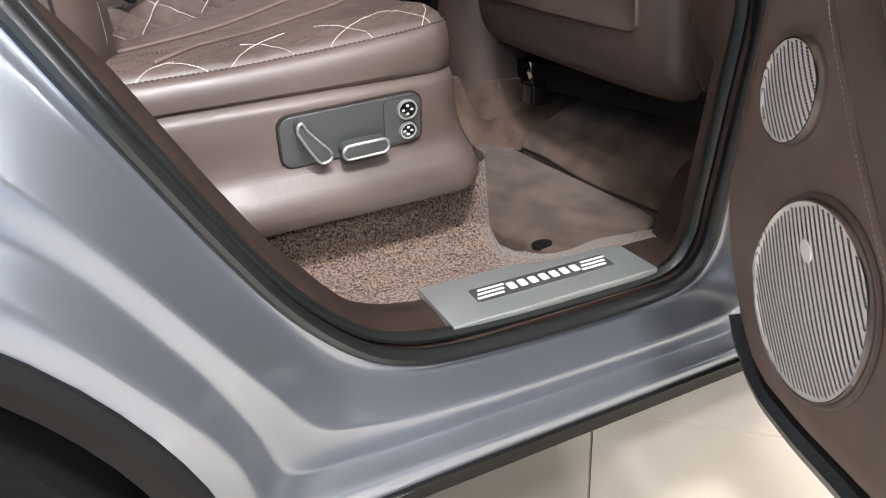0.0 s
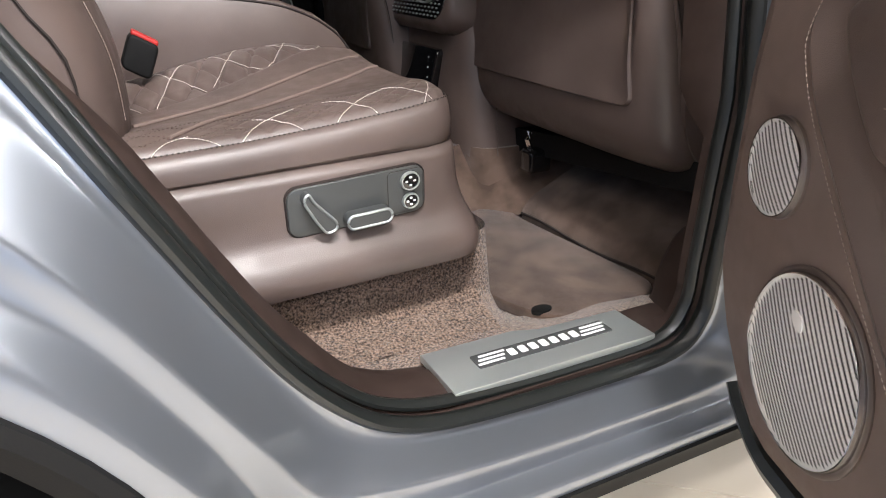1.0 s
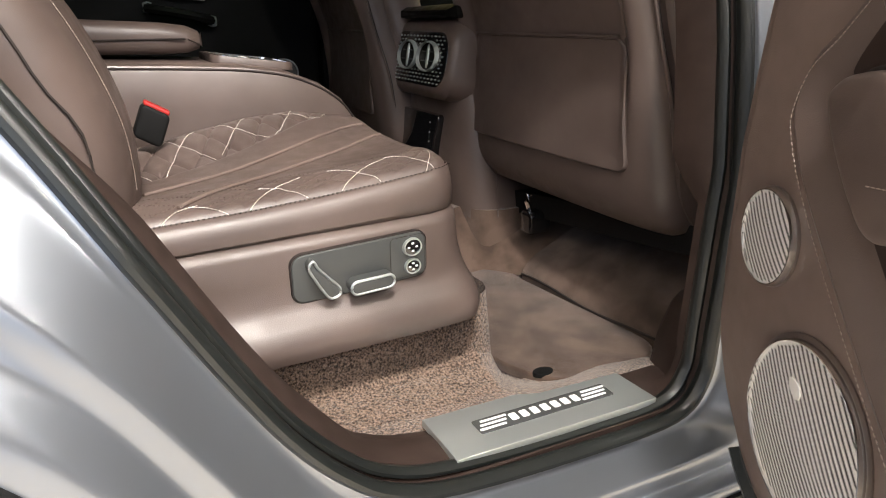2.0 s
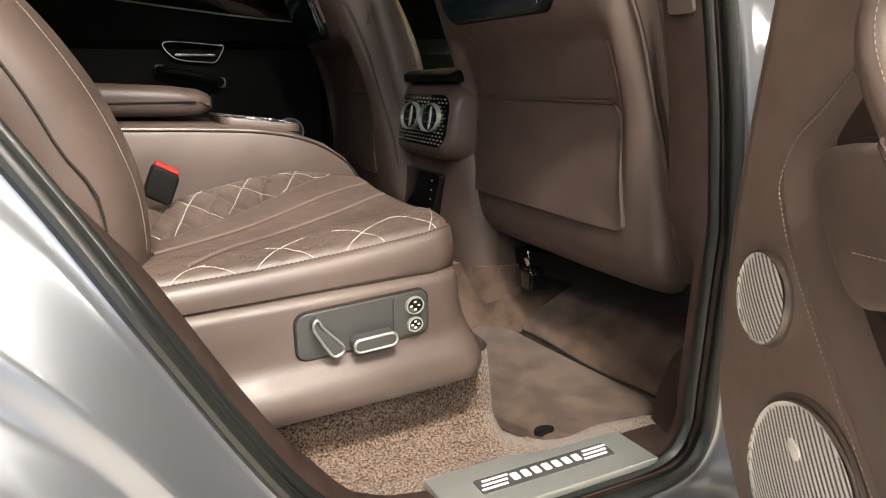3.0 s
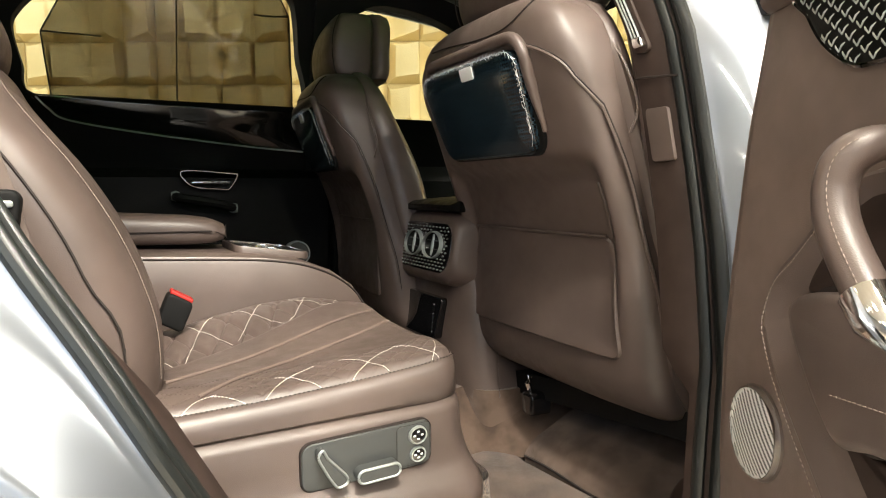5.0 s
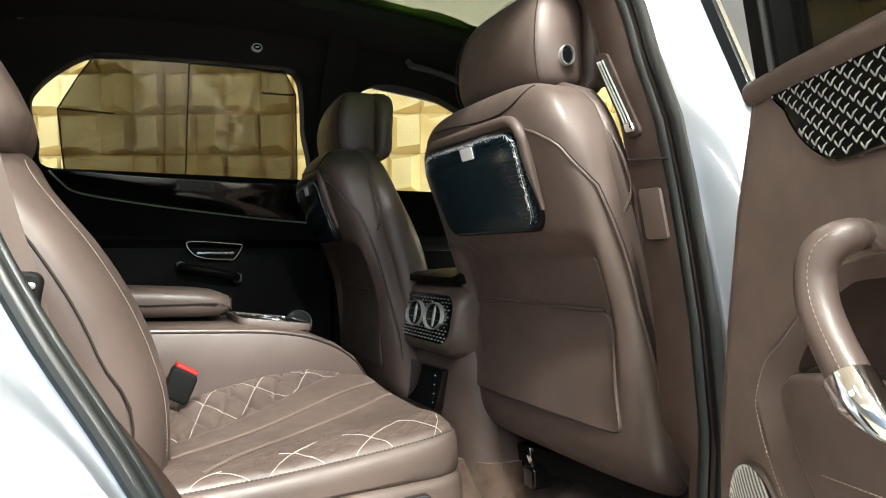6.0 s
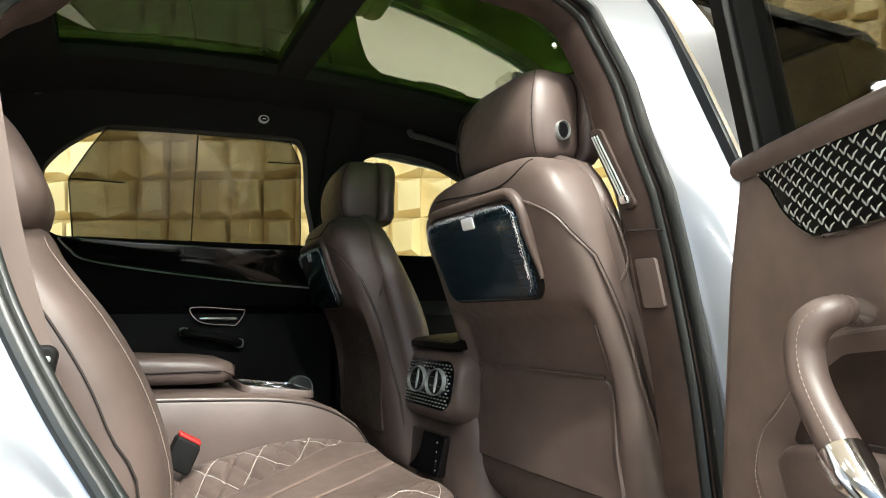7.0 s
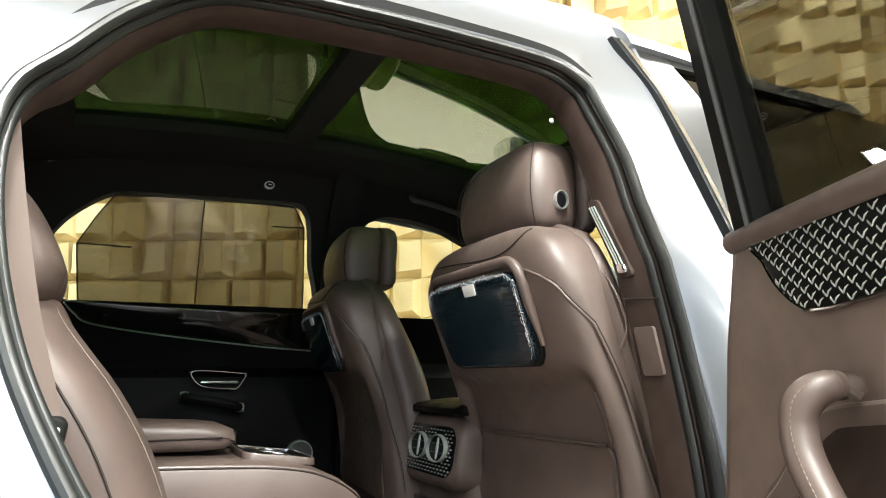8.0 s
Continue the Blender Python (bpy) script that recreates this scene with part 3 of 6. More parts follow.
    part("screen_bed", pad(finer([(u, v - 0.008) for u, v in rrect(0.36, 0.172, 0.04)]), scr, 0.004, 0.002, -0.02), PLASTIC, s)
    out = [(u * (1 + 0.05 * v / 0.09), v - 0.009) for u, v in finer(rrect(0.346, 0.166, 0.034))]
    screen = part("screen", pad(out, scr, 0.014, 0.005, 0.0, dome=0.001), SCREEN, s, "dark glossy rear screen in crinkled protective film")
    part("film_edge", wrinkled_rim(out, scr), FILM, screen, "crinkled film edge with its glints drawn as pale strands")
    part("film_tab", pad([(u - 0.020, v + 0.056) for u, v in rrect(0.045, 0.022, 0.003)], scr, 0.0165, 0.0008, 0.014), WHITE, screen, "pale sticker tab")
    # map pocket
    def pok(u, v, h):
        return back(u, 0.850 + v, h)
    pout = rrect(0.462, 0.205, 0.02, 4)
    dense = finer(pout)
    dense = [(u * (1.0 + 0.13 * (0.1 - v) / 0.2), v) for u, v in dense]
    rings2 = []
    for dd, hh in ((0, -0.01), (0, 0.002), (0.003, 0.0055), (0.012, 0.0055), (0.02, 0.005)):
        rings2.append([pok(u, v, hh) for u, v in inset(dense, dd)])
    for k in (0.8, 0.6, 0.4, 0.2, 0.04):
        rings2.append([pok(u * k, v * k, 0.005) for u, v in inset(dense, 0.02)])
    part("map_pocket", loft(rings2), LEATHER, s, "flat leather map pocket panel")
    part("pocket_edge", tube([pok(u, 0.1035, 0.0055) for u in np.linspace(-0.222, 0.222, 25)], 0.0032, 6), DEEP, s)
    # seat cushion ahead of the back, and its rails
    sgn = -1 if cy < 0 else 1
    cr = []
    for x, z0, z1, w in ((1.27, 0.655, 0.74, 0.26), (1.30, 0.645, 0.79, 0.285), (1.5, 0.645, 0.80, 0.29), (1.75, 0.64, 0.82, 0.28), (1.80, 0.66, 0.78, 0.25)):
        cr.append([W((x, p[0], (z0 + z1) / 2 + p[1])) for p in rrect(2 * w, z1 - z0, 0.05)])
    part("seat_cushion", loft(cr), PLASTIC, s)
    # added black slab for shade under the cushion, a little lower towards the tunnel
    pan_s = lambda u, v: W((u, sgn * v, 0.602 + 0.11 * (v - 0.17)))
    part("seat_pan", slab(pan_s, [1.29, 1.34, 1.72], [-0.29, 0.0, 0.20, 0.33], (0, 0, 0.05)), PLASTIC, s, "black slab standing for the shade under the seat")
    # outboard plastic cover beside the cushion
    cov = lambda u, v: W((1.247 + 0.08 * (1 - v) ** 3 + 0.40 * u, sgn * (0.318 + 0.022 * math.sin(math.pi * min(1, u * 3 + 0.15))), 0.640 + 0.165 * v))
    part("side_cover", slab(cov, [0, 0.02, 0.05, 0.1, 0.2, 0.5, 1.0], list(np.linspace(0, 1, 14)), (0, -sgn * 0.02, 0)), DEEP, s, "brown plastic side cover with a rounded edge")
    for yy, x0 in ((0.10, 1.28), (-0.20, 1.60)):
        part("seat_rail", slab(lambda u, v: W((u, yy + v, 0.585)), [x0 + 0.06, 1.75], [-0.02, 0.02], (0, 0, 0.065)), PLASTIC, s, "black steel seat rail")
        part("rail_end", pad(rrect(0.045, 0.05, 0.012), lambda u, v, h: W((x0 + 0.005 - h, yy + u, 0.565 + v)), 0.03, 0.008, -0.02), GLOSS, s, "glossy black rail end cap")
    part("rail_lug", tube([W((1.272, 0.105, 0.585)), W((1.262, 0.105, 0.61)), W((1.268, 0.105, 0.625))], 0.006, 8), CHROME, s)
    # stitched lines on the shoulder and down the flank
    crease = [back(u, z, 0.0012) for u, z in spline([(0.155, 1.312), (0.073, 1.308), (-0.035, 1.299), (-0.11, 1.298), (-0.152, 1.306), (-0.178, 1.322), (-0.188, 1.338)], 30)]
    part("flap_seam", tube(crease, 0.0015, 6), SEAM, s)
    for sg in (-1, 1):
        flank = [back(sg * u, z, 0.0) for u, z in spline([(0.0, 1.296), (0.10, 1.282), (0.17, 1.266), (0.215, 1.250), (0.248, 1.228), (0.264, 1.200)], 26)]
        flank += [W((x, sg * u, z)) for x, u, z in spline([(1.140, 0.282, 1.160), (1.163, 0.291, 1.105), (1.186, 0.299, 1.04), (1.207, 0.307, 0.953), (1.236, 0.313, 0.85), (1.25, 0.315, 0.75)], 26)]
        part("flank_ridge", tube(flank, 0.0030, 8), LEATHER, s, "rolled leather ridge round the seat back")
        part("flank_seam", tube([tuple(np.array(p) + np.array((0.0012, sg * 0.0026, 0.0024))) for p in flank], 0.0014, 6), SEAM, s)
    inner = [back(u, z, 0.0) for u, z in spline([(-0.231, 1.046), (-0.240, 0.992), (-0.2465, 0.954)], 14)]
    part("panel_crease", tube(inner, 0.004, 6), LEATHER, s)
    return s


def finer(out, step=0.02):
    """The outline with points added along its straight runs."""
    res = []
    for i in range(len(out)):
        a, b = np.array(out[i]), np.array(out[(i + 1) % len(out)])
        k = max(1, int(np.linalg.norm(b - a) / step))
        res += [tuple(a + (b - a) * j / k) for j in range(k)]
    return res


def wrinkled_rim(out, to3):
    """Glints of a crumpled film edge, drawn as pale strands along an outline."""
    rng = random.Random(4)
    pts = []
    for i in range(len(out)):
        a, b = np.array(out[i]), np.array(out[(i + 1) % len(out)])
        k = max(1, int(np.linalg.norm(b - a) / 0.0035))
        pts += [tuple(a + (b - a) * j / k) for j in range(k)]
    keep = [p for p in pts if p[1] > -0.06 and (p[0] < 0.1 or p[1] > 0.05)]
    items = []
    for p in keep:
        q = inset(pts, rng.uniform(-0.001, 0.006))[pts.index(p)]
        ang = rng.uniform(0, 6.28)
        l = rng.uniform(0.0015, 0.005)
        items.append(tube([to3(q[0] + l * math.cos(ang), q[1] + l * math.sin(ang), 0.0155), to3(q[0], q[1], 0.0165), to3(q[0] - l * math.cos(ang + 0.6), q[1] - l * math.sin(ang + 0.6), 0.0155)], [0.0003, 0.0009, 0.0003], 4))
    items.append(tube([to3(p[0], p[1], 0.0150) for p in inset(pts, 0.002) if p[1] > -0.085 and (p[0] < 0.1 or p[1] > 0.04)][:-1], 0.0005, 4))
    return join(*items)


# pale metallic colour for the glints on the film's edge
FILM = mat("film_glint", (0.8, 0.84, 0.88), 0.15, metal=0.6)
front_seat(0.0, -0.37, 0.0, "brown leather front passenger seat with a rear screen in film")
front_seat(-0.088, 0.455, 0.0, "brown leather driver seat in shadow with a rear screen", deep=0.085, drop=0.012).rotation_euler = (0, 0, radians(-5))

# ---------------------------------------------------------------- near rear seat
NS, NH = -0.403, 0.238          # middle and half width
rear = thing("car_seat", "brown leather quilted rear seat with white stitching and side controls", "car seat", "rear seats", at=(0.65, NS, 0.50))


def near_z(x):
    """Height of the stitched edge on the door side."""
    return float(np.interp(x, [0.36, 0.50, 0.625, 0.708, 0.789, 0.846, 0.882, 0.905], [0.752, 0.761, 0.767, 0.774, 0.782, 0.789, 0.795, 0.790]))


def cush_z(x, v):
    """Cushion top; v from -1 (door side) to 1. The console side swells up."""
    z = near_z(x) + 0.005 + 0.008 * math.exp(-((abs(v) - 0.70) / 0.22) ** 2)
    if v < -0.9:
        z -= 0.024 * ((-0.9 - v) / 0.10) ** 2.2
    swell_up = float(np.interp(x, [0.5, 0.553, 0.617, 0.707, 0.79, 0.84, 0.88], [0.012, 0.016, 0.030, 0.040, 0.039, 0.026, 0.008]))
    z += swell_up * max(0.0, min(1.0, (v + 0.1) / 0.95)) ** 1.3
    # the plain wedge lies a little over the quilted bolster
    z -= 0.0065 / (1 + math.exp(-(v - stripe(x)) / 0.012))
    return z


def stripe(x):
    """Edge of the quilted console-side bolster, which narrows to the front."""
    return 2.22 * (x - 0.532)


def cush(x, v, h=0.0):
    return (x, NS + v * NH, cush_z(x, v) + h)


def wedge(x):
    """Edge of the quilted door-side bolster."""
    return float(np.interp(x, [0.40, 0.563, 0.699, 0.913], [-1.25, -0.81, -0.38, 0.14]))


def groove(p):
    """A seam's dip, once in each unit of p."""
    return max(0.0, 1 - 2 * abs(p - math.floor(p + 0.5))) ** 5


def quilt(x, v):
    """Puffed diamonds on the two bolsters."""
    if x > 0.885:
        return 0.0
    top = min(wedge(x) - 0.02, -0.58)
    if -0.955 < v < top:
        fade = min(1, (v + 0.955) / 0.05, (top - v) / 0.12)
        return -0.0020 * max(0.0, fade) * (groove((x - 0.32 * v - 1.036) / 0.0385) + groove((x + 0.25 * v - 0.563) / 0.0345))
    if stripe(x) + 0.02 < v < 0.99:
        fade = min(1, (v - stripe(x) - 0.02) / 0.05, (0.99 - v) / 0.05)
        return -0.0068 * fade * (groove((x - 0.085 * v - 0.617) / 0.0435) + groove((x + 0.10 * v - 0.757) / 0.0480))
    return 0.0


def top_pt(u, v):
    q = min(max((u - 0.855) / 0.056, 0.0), 0.90)
    reach = NH - 0.05 * (1 - math.sqrt(1 - q * q))
    if u <= 0.895:
        p = cush(u, v)
        return (p[0], NS + v * reach, p[2] + quilt(u, v))
    k = (u - 0.895) / 0.1
    a = radians(90 * min(k * 1.4, 1.0))
    z = cush_z(0.895, v)
    bow = -0.012 * v * v
    if k < 0.7:
        return (0.895 + 0.016 * math.sin(a) + bow, NS + v * reach, z - 0.02 * (1 - math.cos(a)))
    return (0.911 + bow - 0.008 * (k - 0.7), NS + v * reach, z - 0.02 - 0.16 * (k - 0.7))


vs = list(np.linspace(-1, 1, 241))
us = list(np.linspace(0.36, 0.885, 300)) + list(np.linspace(0.89, 0.895, 3)) + list(np.linspace(0.90, 0.995, 14))
V, F = grid(top_pt, us, vs)
part("cushion_top", (V, F), LEATHER, rear, "quilted brown leather cushion top with plain middle stripe", flat_angle=70)


def base_row(table, x0, x1, bulge, nx=26, lift=None):
    """Side cladding swept along x: (y out, z) rows, rounding in at the front and running on across the front."""
    rows = []
    for y, z0 in table:
        row = []
        for x in np.linspace(x0, x1 - 0.05, nx):
            z = lift(x, z0) - rise(x) if lift else z0
            row.append((x, y, z + rise(x)))
        z = lift(x1 - 0.03, z0) - rise(x1) if lift else z0
        for k in range(1, 7):
            a = radians(90 * k / 6)
            row.append((x1 - 0.05 + 0.05 * math.sin(a) + bulge(z), y + 0.05 * (1 - math.cos(a)), z + rise(x1)))
        for yy in np.linspace(y + 0.09, -0.20, 8):
            row.append((x1 + bulge(z), yy, z + rise(x1)))
        rows.append(row)
    return loft(rows, False, False)


rise = lambda x: 0.030 * (x - 0.9)
side_lift = lambda x, k: 0.734 + rise(x) + (near_z(x) - 0.734 - rise(x)) * k
part("cushion_side", base_row([(-0.638, 1.02), (-0.644, 0.97), (-0.650, 0.82), (-0.655, 0.55), (-0.655, 0.20), (-0.646, 0.0)], 0.36, 0.905, lambda z: 0.0, lift=side_lift), LEATHER, rear, "smooth brown leather cushion side")
skirt = lambda z: 0.02 * max(0.0, min(1.0, (0.70 - z) / 0.08))
part("base_side", base_row([(-0.650, 0.738), (-0.660, 0.733), (-0.664, 0.725), (-0.666, 0.69), (-0.668, 0.662), (-0.676, 0.648), (-0.690, 0.636), (-0.700, 0.620), (-0.702, 0.606), (-0.696, 0.592), (-0.68, 0.585), (-0.64, 0.585)], 0.36, 0.905, skirt), LEATHER, rear, "brown leather seat base with a flared skirt")
part("seat_core", slab(lambda u, v: (u, v, 0.60), [0.40, 0.88], [-0.62, -0.21], (0, 0, 0.14)), SEAM, rear)
# two fine raised welts across the plain wedge, paler leather standing for their highlight
for run in ([(0.515, -0.43), (0.546, -0.35), (0.695, 0.02), (0.889, 0.46)], [(0.55, -0.86), (0.563, -0.81), (0.699, -0.37), (0.890, 0.085)]):
    part("welt", tube([cush(x, v, 0.0016) for x, v in spline(run, 40)], 0.0030, 8), LINING, rear, "fine raised leather welt, paler in colour for its highlight")

# switch panel on the seat base
def sw(u, v, h):
    x = 0.749 + u * 0.95
    return (x, -0.6665 - h, 0.687 + v * 0.88 + 0.055 * u)


panel = part("switch_panel", pad(rrect(0.188, 0.070, 0.016), sw, 0.006, 0.002, -0.01), SWITCH, rear, "grey plastic seat switch panel")
part("panel_rim", ring_pad(rrect(0.1915, 0.0735, 0.017), 0.0018, sw, 0.004, -0.01), SEAM, rear)
part("button_field", pad([(u + 0.066, v) for u, v in rrect(0.050, 0.062, 0.006)], sw, 0.0072, 0.001, 0.004), SWITCH, panel)
part("field_gap", ring_pad([(u + 0.066, v) for u, v in rrect(0.0515, 0.0635, 0.007)], 0.0012, sw, 0.0066, 0.004), SEAM, panel)
for zz, r in ((0.0145, 0.0128), (-0.0155, 0.0108)):
    knob = part("round_button", pad([(u + 0.072, v + zz) for u, v in ellipse(r, r, 24)], sw, 0.011, 0.002, 0.005), GLOSS, panel)
    part("chrome_ring", ring_pad([(u + 0.072, v + zz) for u, v in ellipse(r + 0.0012, r + 0.0012, 24)], 0.003, sw, 0.0125, 0.005), STEEL, knob)
    part("symbol", join(*[pad([(u + 0.072 + a * r * 0.45, v + zz + b * r * 0.45) for u, v in rrect(0.004, 0.003, 0.001, 2)], sw, 0.0116, 0.0003, 0.010) for a, b in ((1, 0), (-1, 0), (0, 1), (0, -1))]), WHITE, knob)
lever_out = spline([(-0.074, 0.028), (-0.068, 0.030), (-0.062, 0.018), (-0.048, 0.000), (-0.036, -0.016), (-0.037, -0.027), (-0.050, -0.030), (-0.060, -0.016), (-0.069, 0.002), (-0.076, 0.018)], 40, True)
lever_out = [tuple(p) for p in lever_out]
lever = part("recline_switch", pad(lever_out, sw, 0.022, 0.004, 0.006), SWITCH, panel, "blade-shaped backrest switch edged in chrome")
part("chrome_edge", tube([sw(u, v, 0.0215) for u, v in inset(lever_out, 0.001)], 0.0019, 6, True), STEEL, lever)
bar_out = [(u + 0.008, v - 0.022) for u, v in rrect(0.062, 0.021, 0.0095)]
bar = part("slide_switch", pad(bar_out, sw, 0.026, 0.004, 0.006), SWITCH, panel, "bar-shaped cushion switch edged in chrome")
part("chrome_edge", tube([sw(u, v, 0.0250) for u, v in inset(bar_out, 0.0010)], 0.0019, 6, True), STEEL, bar)

# backrest of the near rear seat
BACK = [(0.70, 0.490, 0.16, 0.205), (0.758, 0.513, 0.17, 0.215), (0.834, 0.517, 0.175, 0.220), (0.891, 0.508, 0.17, 0.220), (0.979, 0.476, 0.165, 0.220), (1.063, 0.428, 0.16, 0.215), (1.117, 0.387, 0.15, 0.205), (1.155, 0.359, 0.13, 0.185), (1.182, 0.345, 0.10, 0.15), (1.192, 0.332, 0.06, 0.11)]
rr = []
for z in np.concatenate([np.linspace(0.70, 1.13, 18), np.linspace(1.14, 1.192, 6)]):
    xf, d, w = curve_at(BACK, z)
    rr.append(superring(xf - d / 2, NS, z, d / 2, w, 44, 0.62))
part("backrest", loft(rr), LEATHER, rear, "smooth brown leather rear backrest")
wing = []
for z in np.linspace(0.74, 1.15, 20):
    xf, d, w = curve_at(BACK, z)
    wing.append((xf - 0.050 - 0.016 * ease((z - 0.87) / 0.06) - 0.05 * max(0, 0.80 - z), NS - w * 0.999, z))
part("bolster_seam", tube(wing, 0.0018, 6), SEAM, rear, "dark piped bolster seam")
edge = []
for z in np.linspace(0.79, 1.17, 40):
    xf, d, w = curve_at(BACK, z)
    a = radians(35)
    e = 0.62
    edge.append((xf - d / 2 + d / 2 * math.cos(a) ** e + 0.0006, NS - w * math.sin(a) ** e - 0.0006, z))
part("edge_stitching", dashes(edge, 0.0034, 0.0018, 0.0006), DTHREAD, rear, "pale dotted edge stitching")
hr = [(1.166, 0.300, 0.05, 0.09), (1.175, 0.334, 0.10, 0.12), (1.21, 0.349, 0.13, 0.135), (1.24, 0.345, 0.14, 0.135), (1.30, 0.315, 0.13, 0.13), (1.335, 0.284, 0.10, 0.11), (1.352, 0.25, 0.04, 0.06)]
rr = []
for z in np.linspace(1.166, 1.352, 20):
    xf, d, w = curve_at(hr, z)
    rr.append(superring(xf - d / 2, NS - 0.07, z, d / 2, w, 36, 0.6))
part("headrest", loft(rr), LEATHER, rear, "padded brown leather rear headrest")

# white stitching in crossing arcs on the bolsters, fine dotted seam along the edge
def stitch_line(*pts):
    line = [cush(x, v, quilt(x, v) * 0.4 + 0.0008) for x, v in spline(pts, 24)]
    part("stitch_line", dashes(line, 0.0038, 0.0010, 0.00068), THREAD, rear)


stitch_line((0.524, -0.965), (0.536, -0.93), (0.550, -0.89), (0.569, -0.86))
stitch_line((0.561, -0.87), (0.582, -0.92), (0.602, -0.965))
stitch_line((0.626, -0.96), (0.638, -0.92), (0.661, -0.82), (0.703, -0.72))
stitch_line((0.646, -0.78), (0.667, -0.82), (0.683, -0.91), (0.698, -0.96))
stitch_line((0.742, -0.96), (0.759, -0.90), (0.790, -0.77), (0.824, -0.70))
stitch_line((0.741, -0.70), (0.763, -0.76), (0.778, -0.86), (0.795, -0.96))
stitch_line((0.826, -0.68), (0.845, -0.73), (0.860, -0.87), (0.871, -0.96))
stitch_line((0.860, -0.96), (0.867, -0.92), (0.878, -0.84), (0.884, -0.76))
stitch_line((0.551, 0.09), (0.569, 0.40), (0.592, 0.70), (0.618, 0.96))
stitch_line((0.562, 0.96), (0.582, 0.67), (0.608, 0.49), (0.631, 0.30))
stitch_line((0.642, 0.34), (0.664, 0.56), (0.687, 0.76), (0.708, 0.96))
stitch_line((0.652, 0.96), (0.671, 0.77), (0.697, 0.60), (0.725, 0.44))
stitch_line((0.736, 0.47), (0.757, 0.61), (0.778, 0.78), (0.793, 0.95))
stitch_line((0.760, 0.96), (0.775, 0.82), (0.804, 0.70), (0.824, 0.60))
stitch_line((0.834, 0.70), (0.846, 0.82), (0.858, 0.94))
stitch_line((0.505, 0.28), (0.518, 0.20), (0.528, 0.10), (0.534, 0.03))
# fine dotted rows of the quilting and the edge seam
for k in range(9):
    x0 = 0.46 + 0.059 * k
    for sg in (-1, 1):
        row = [(x0 + sg * 0.062 * q, v) for q, v in zip(np.linspace(-1, 1, 14), np.linspace(-0.90, -0.60, 14))]
        row = [cush(x, v, quilt(x, v) + 0.0004) for x, v in row if 0.40 < x < 0.88]
        if len(row) > 4:
            part("quilt_thread", dashes(row, 0.0026, 0.0034, 0.0006), DEEP, rear)
line = [(x, -0.6395, near_z(x) + 0.0012) for x in np.linspace(0.42, 0.865, 70)] + [(0.882, NS - 0.2335, near_z(0.88) + 0.001), (0.897, NS - 0.222, near_z(0.88) + 0.001)] + [(0.9045 - 0.012 * v * v, NS + v * (NH - 0.027), cush_z(0.895, v) - 0.0035) for v in np.linspace(-0.93, 0.95, 40)]
part("edge_stitching", dashes(line, 0.0030, 0.0030, 0.0010), SEAM, rear, "dark dotted edge seam")

# buckle
buckle = thing("belt_buckle", "black seat belt buckle with a red button beside the seat", "belt buckle", at=(0.52, -0.235, 0.80))
def bk(u, v, h):
    return (0.549 + u * 0.72 + 0.34 * v, -0.232 - h, 0.822 + v * 0.80 - 0.42 * u)
part("body", pad(rrect(0.056, 0.064, 0.011), bk, 0.018, 0.006, -0.018), PLASTIC, buckle)
part("red_button", pad([(u, v + 0.034) for u, v in rrect(0.050, 0.010, 0.004)], bk, 0.014, 0.004, -0.014), RED, buckle, "red release button")

# seat belt: webbing down the pillar side and its tongue
belt = thing("seat_belt", "grey-brown seat belt webbing with a black tongue hanging beside the seat", "seat belt", at=(0.33, -0.66, 0.86))
BELT = mat("belt_webbing", (0.14, 0.105, 0.09), 0.7)
bump(BELT, 600, 0.3, 0.0005)
bpath = spline([(0.262, -0.662, 1.47), (0.287, -0.661, 1.30), (0.316, -0.661, 1.15), (0.348, -0.662, 1.03), (0.36, -0.665, 0.98), (0.385, -0.668, 0.86)], 30)
part("webbing", loft([[tuple(np.array(p) + np.array((-a, 0.004 * b, -0.3 * a))) for a, b in ((-0.022, 0), (-0.022, 0.4), (0.022, 0.4), (0.022, 0))] for p in bpath]), BELT, belt)
def tg(u, v, h):
    return (0.357 + u, -0.668 - h, 1.003 + v)
tong = part("tongue", pad([(u * (1 - 0.25 * (v < 0)), v) for u, v in rrect(0.042, 0.062, 0.012)], tg, 0.016, 0.005, -0.008), PLASTIC, belt, "black moulded belt tongue")
part("slot", pad([(u, v + 0.016) for u, v in rrect(0.030, 0.007, 0.003)], tg, 0.018, 0.001, 0.012), STEEL, tong)

# ---------------------------------------------------------------- floor of the cabin
pan = lambda u, v: (u, v, 0.430)
tagged(mesh("cabin_floor", *slab(pan, list(np.linspace(0.40, 2.6, 60)), list(np.linspace(-0.80, 0.86, 50)), (0, 0, -0.03)), CARPET), "brown carpeted cabin floor", "carpet", kind="structure")


def kick(u, v):
    """Carpet from under the seat base down onto the sill side: u along, v from top (0) to foot (1)."""
    y = -0.640 - 0.012 * v - 0.07 * max(0, v - 0.62) / 0.38
    z = 0.600 - 0.098 * min(v / 0.7, 1) - 0.056 * max(0, v - 0.7)
    r = random.Random(int(u * 5000) * 1009 + int(v * 500)).uniform(-1, 1) * 0.0012
    if u <= 0.93:
        return (u, y + r, z + r)
    k = (u - 0.93) / 0.10
    a = radians(90 * min(k, 1))
    return (0.93 + 0.035 * math.sin(a) + 0.015 * v * math.sin(a), y + 0.045 * (1 - math.cos(a)) + 0.35 * max(0, k - 1), z - 0.06 * v * min(k, 1))


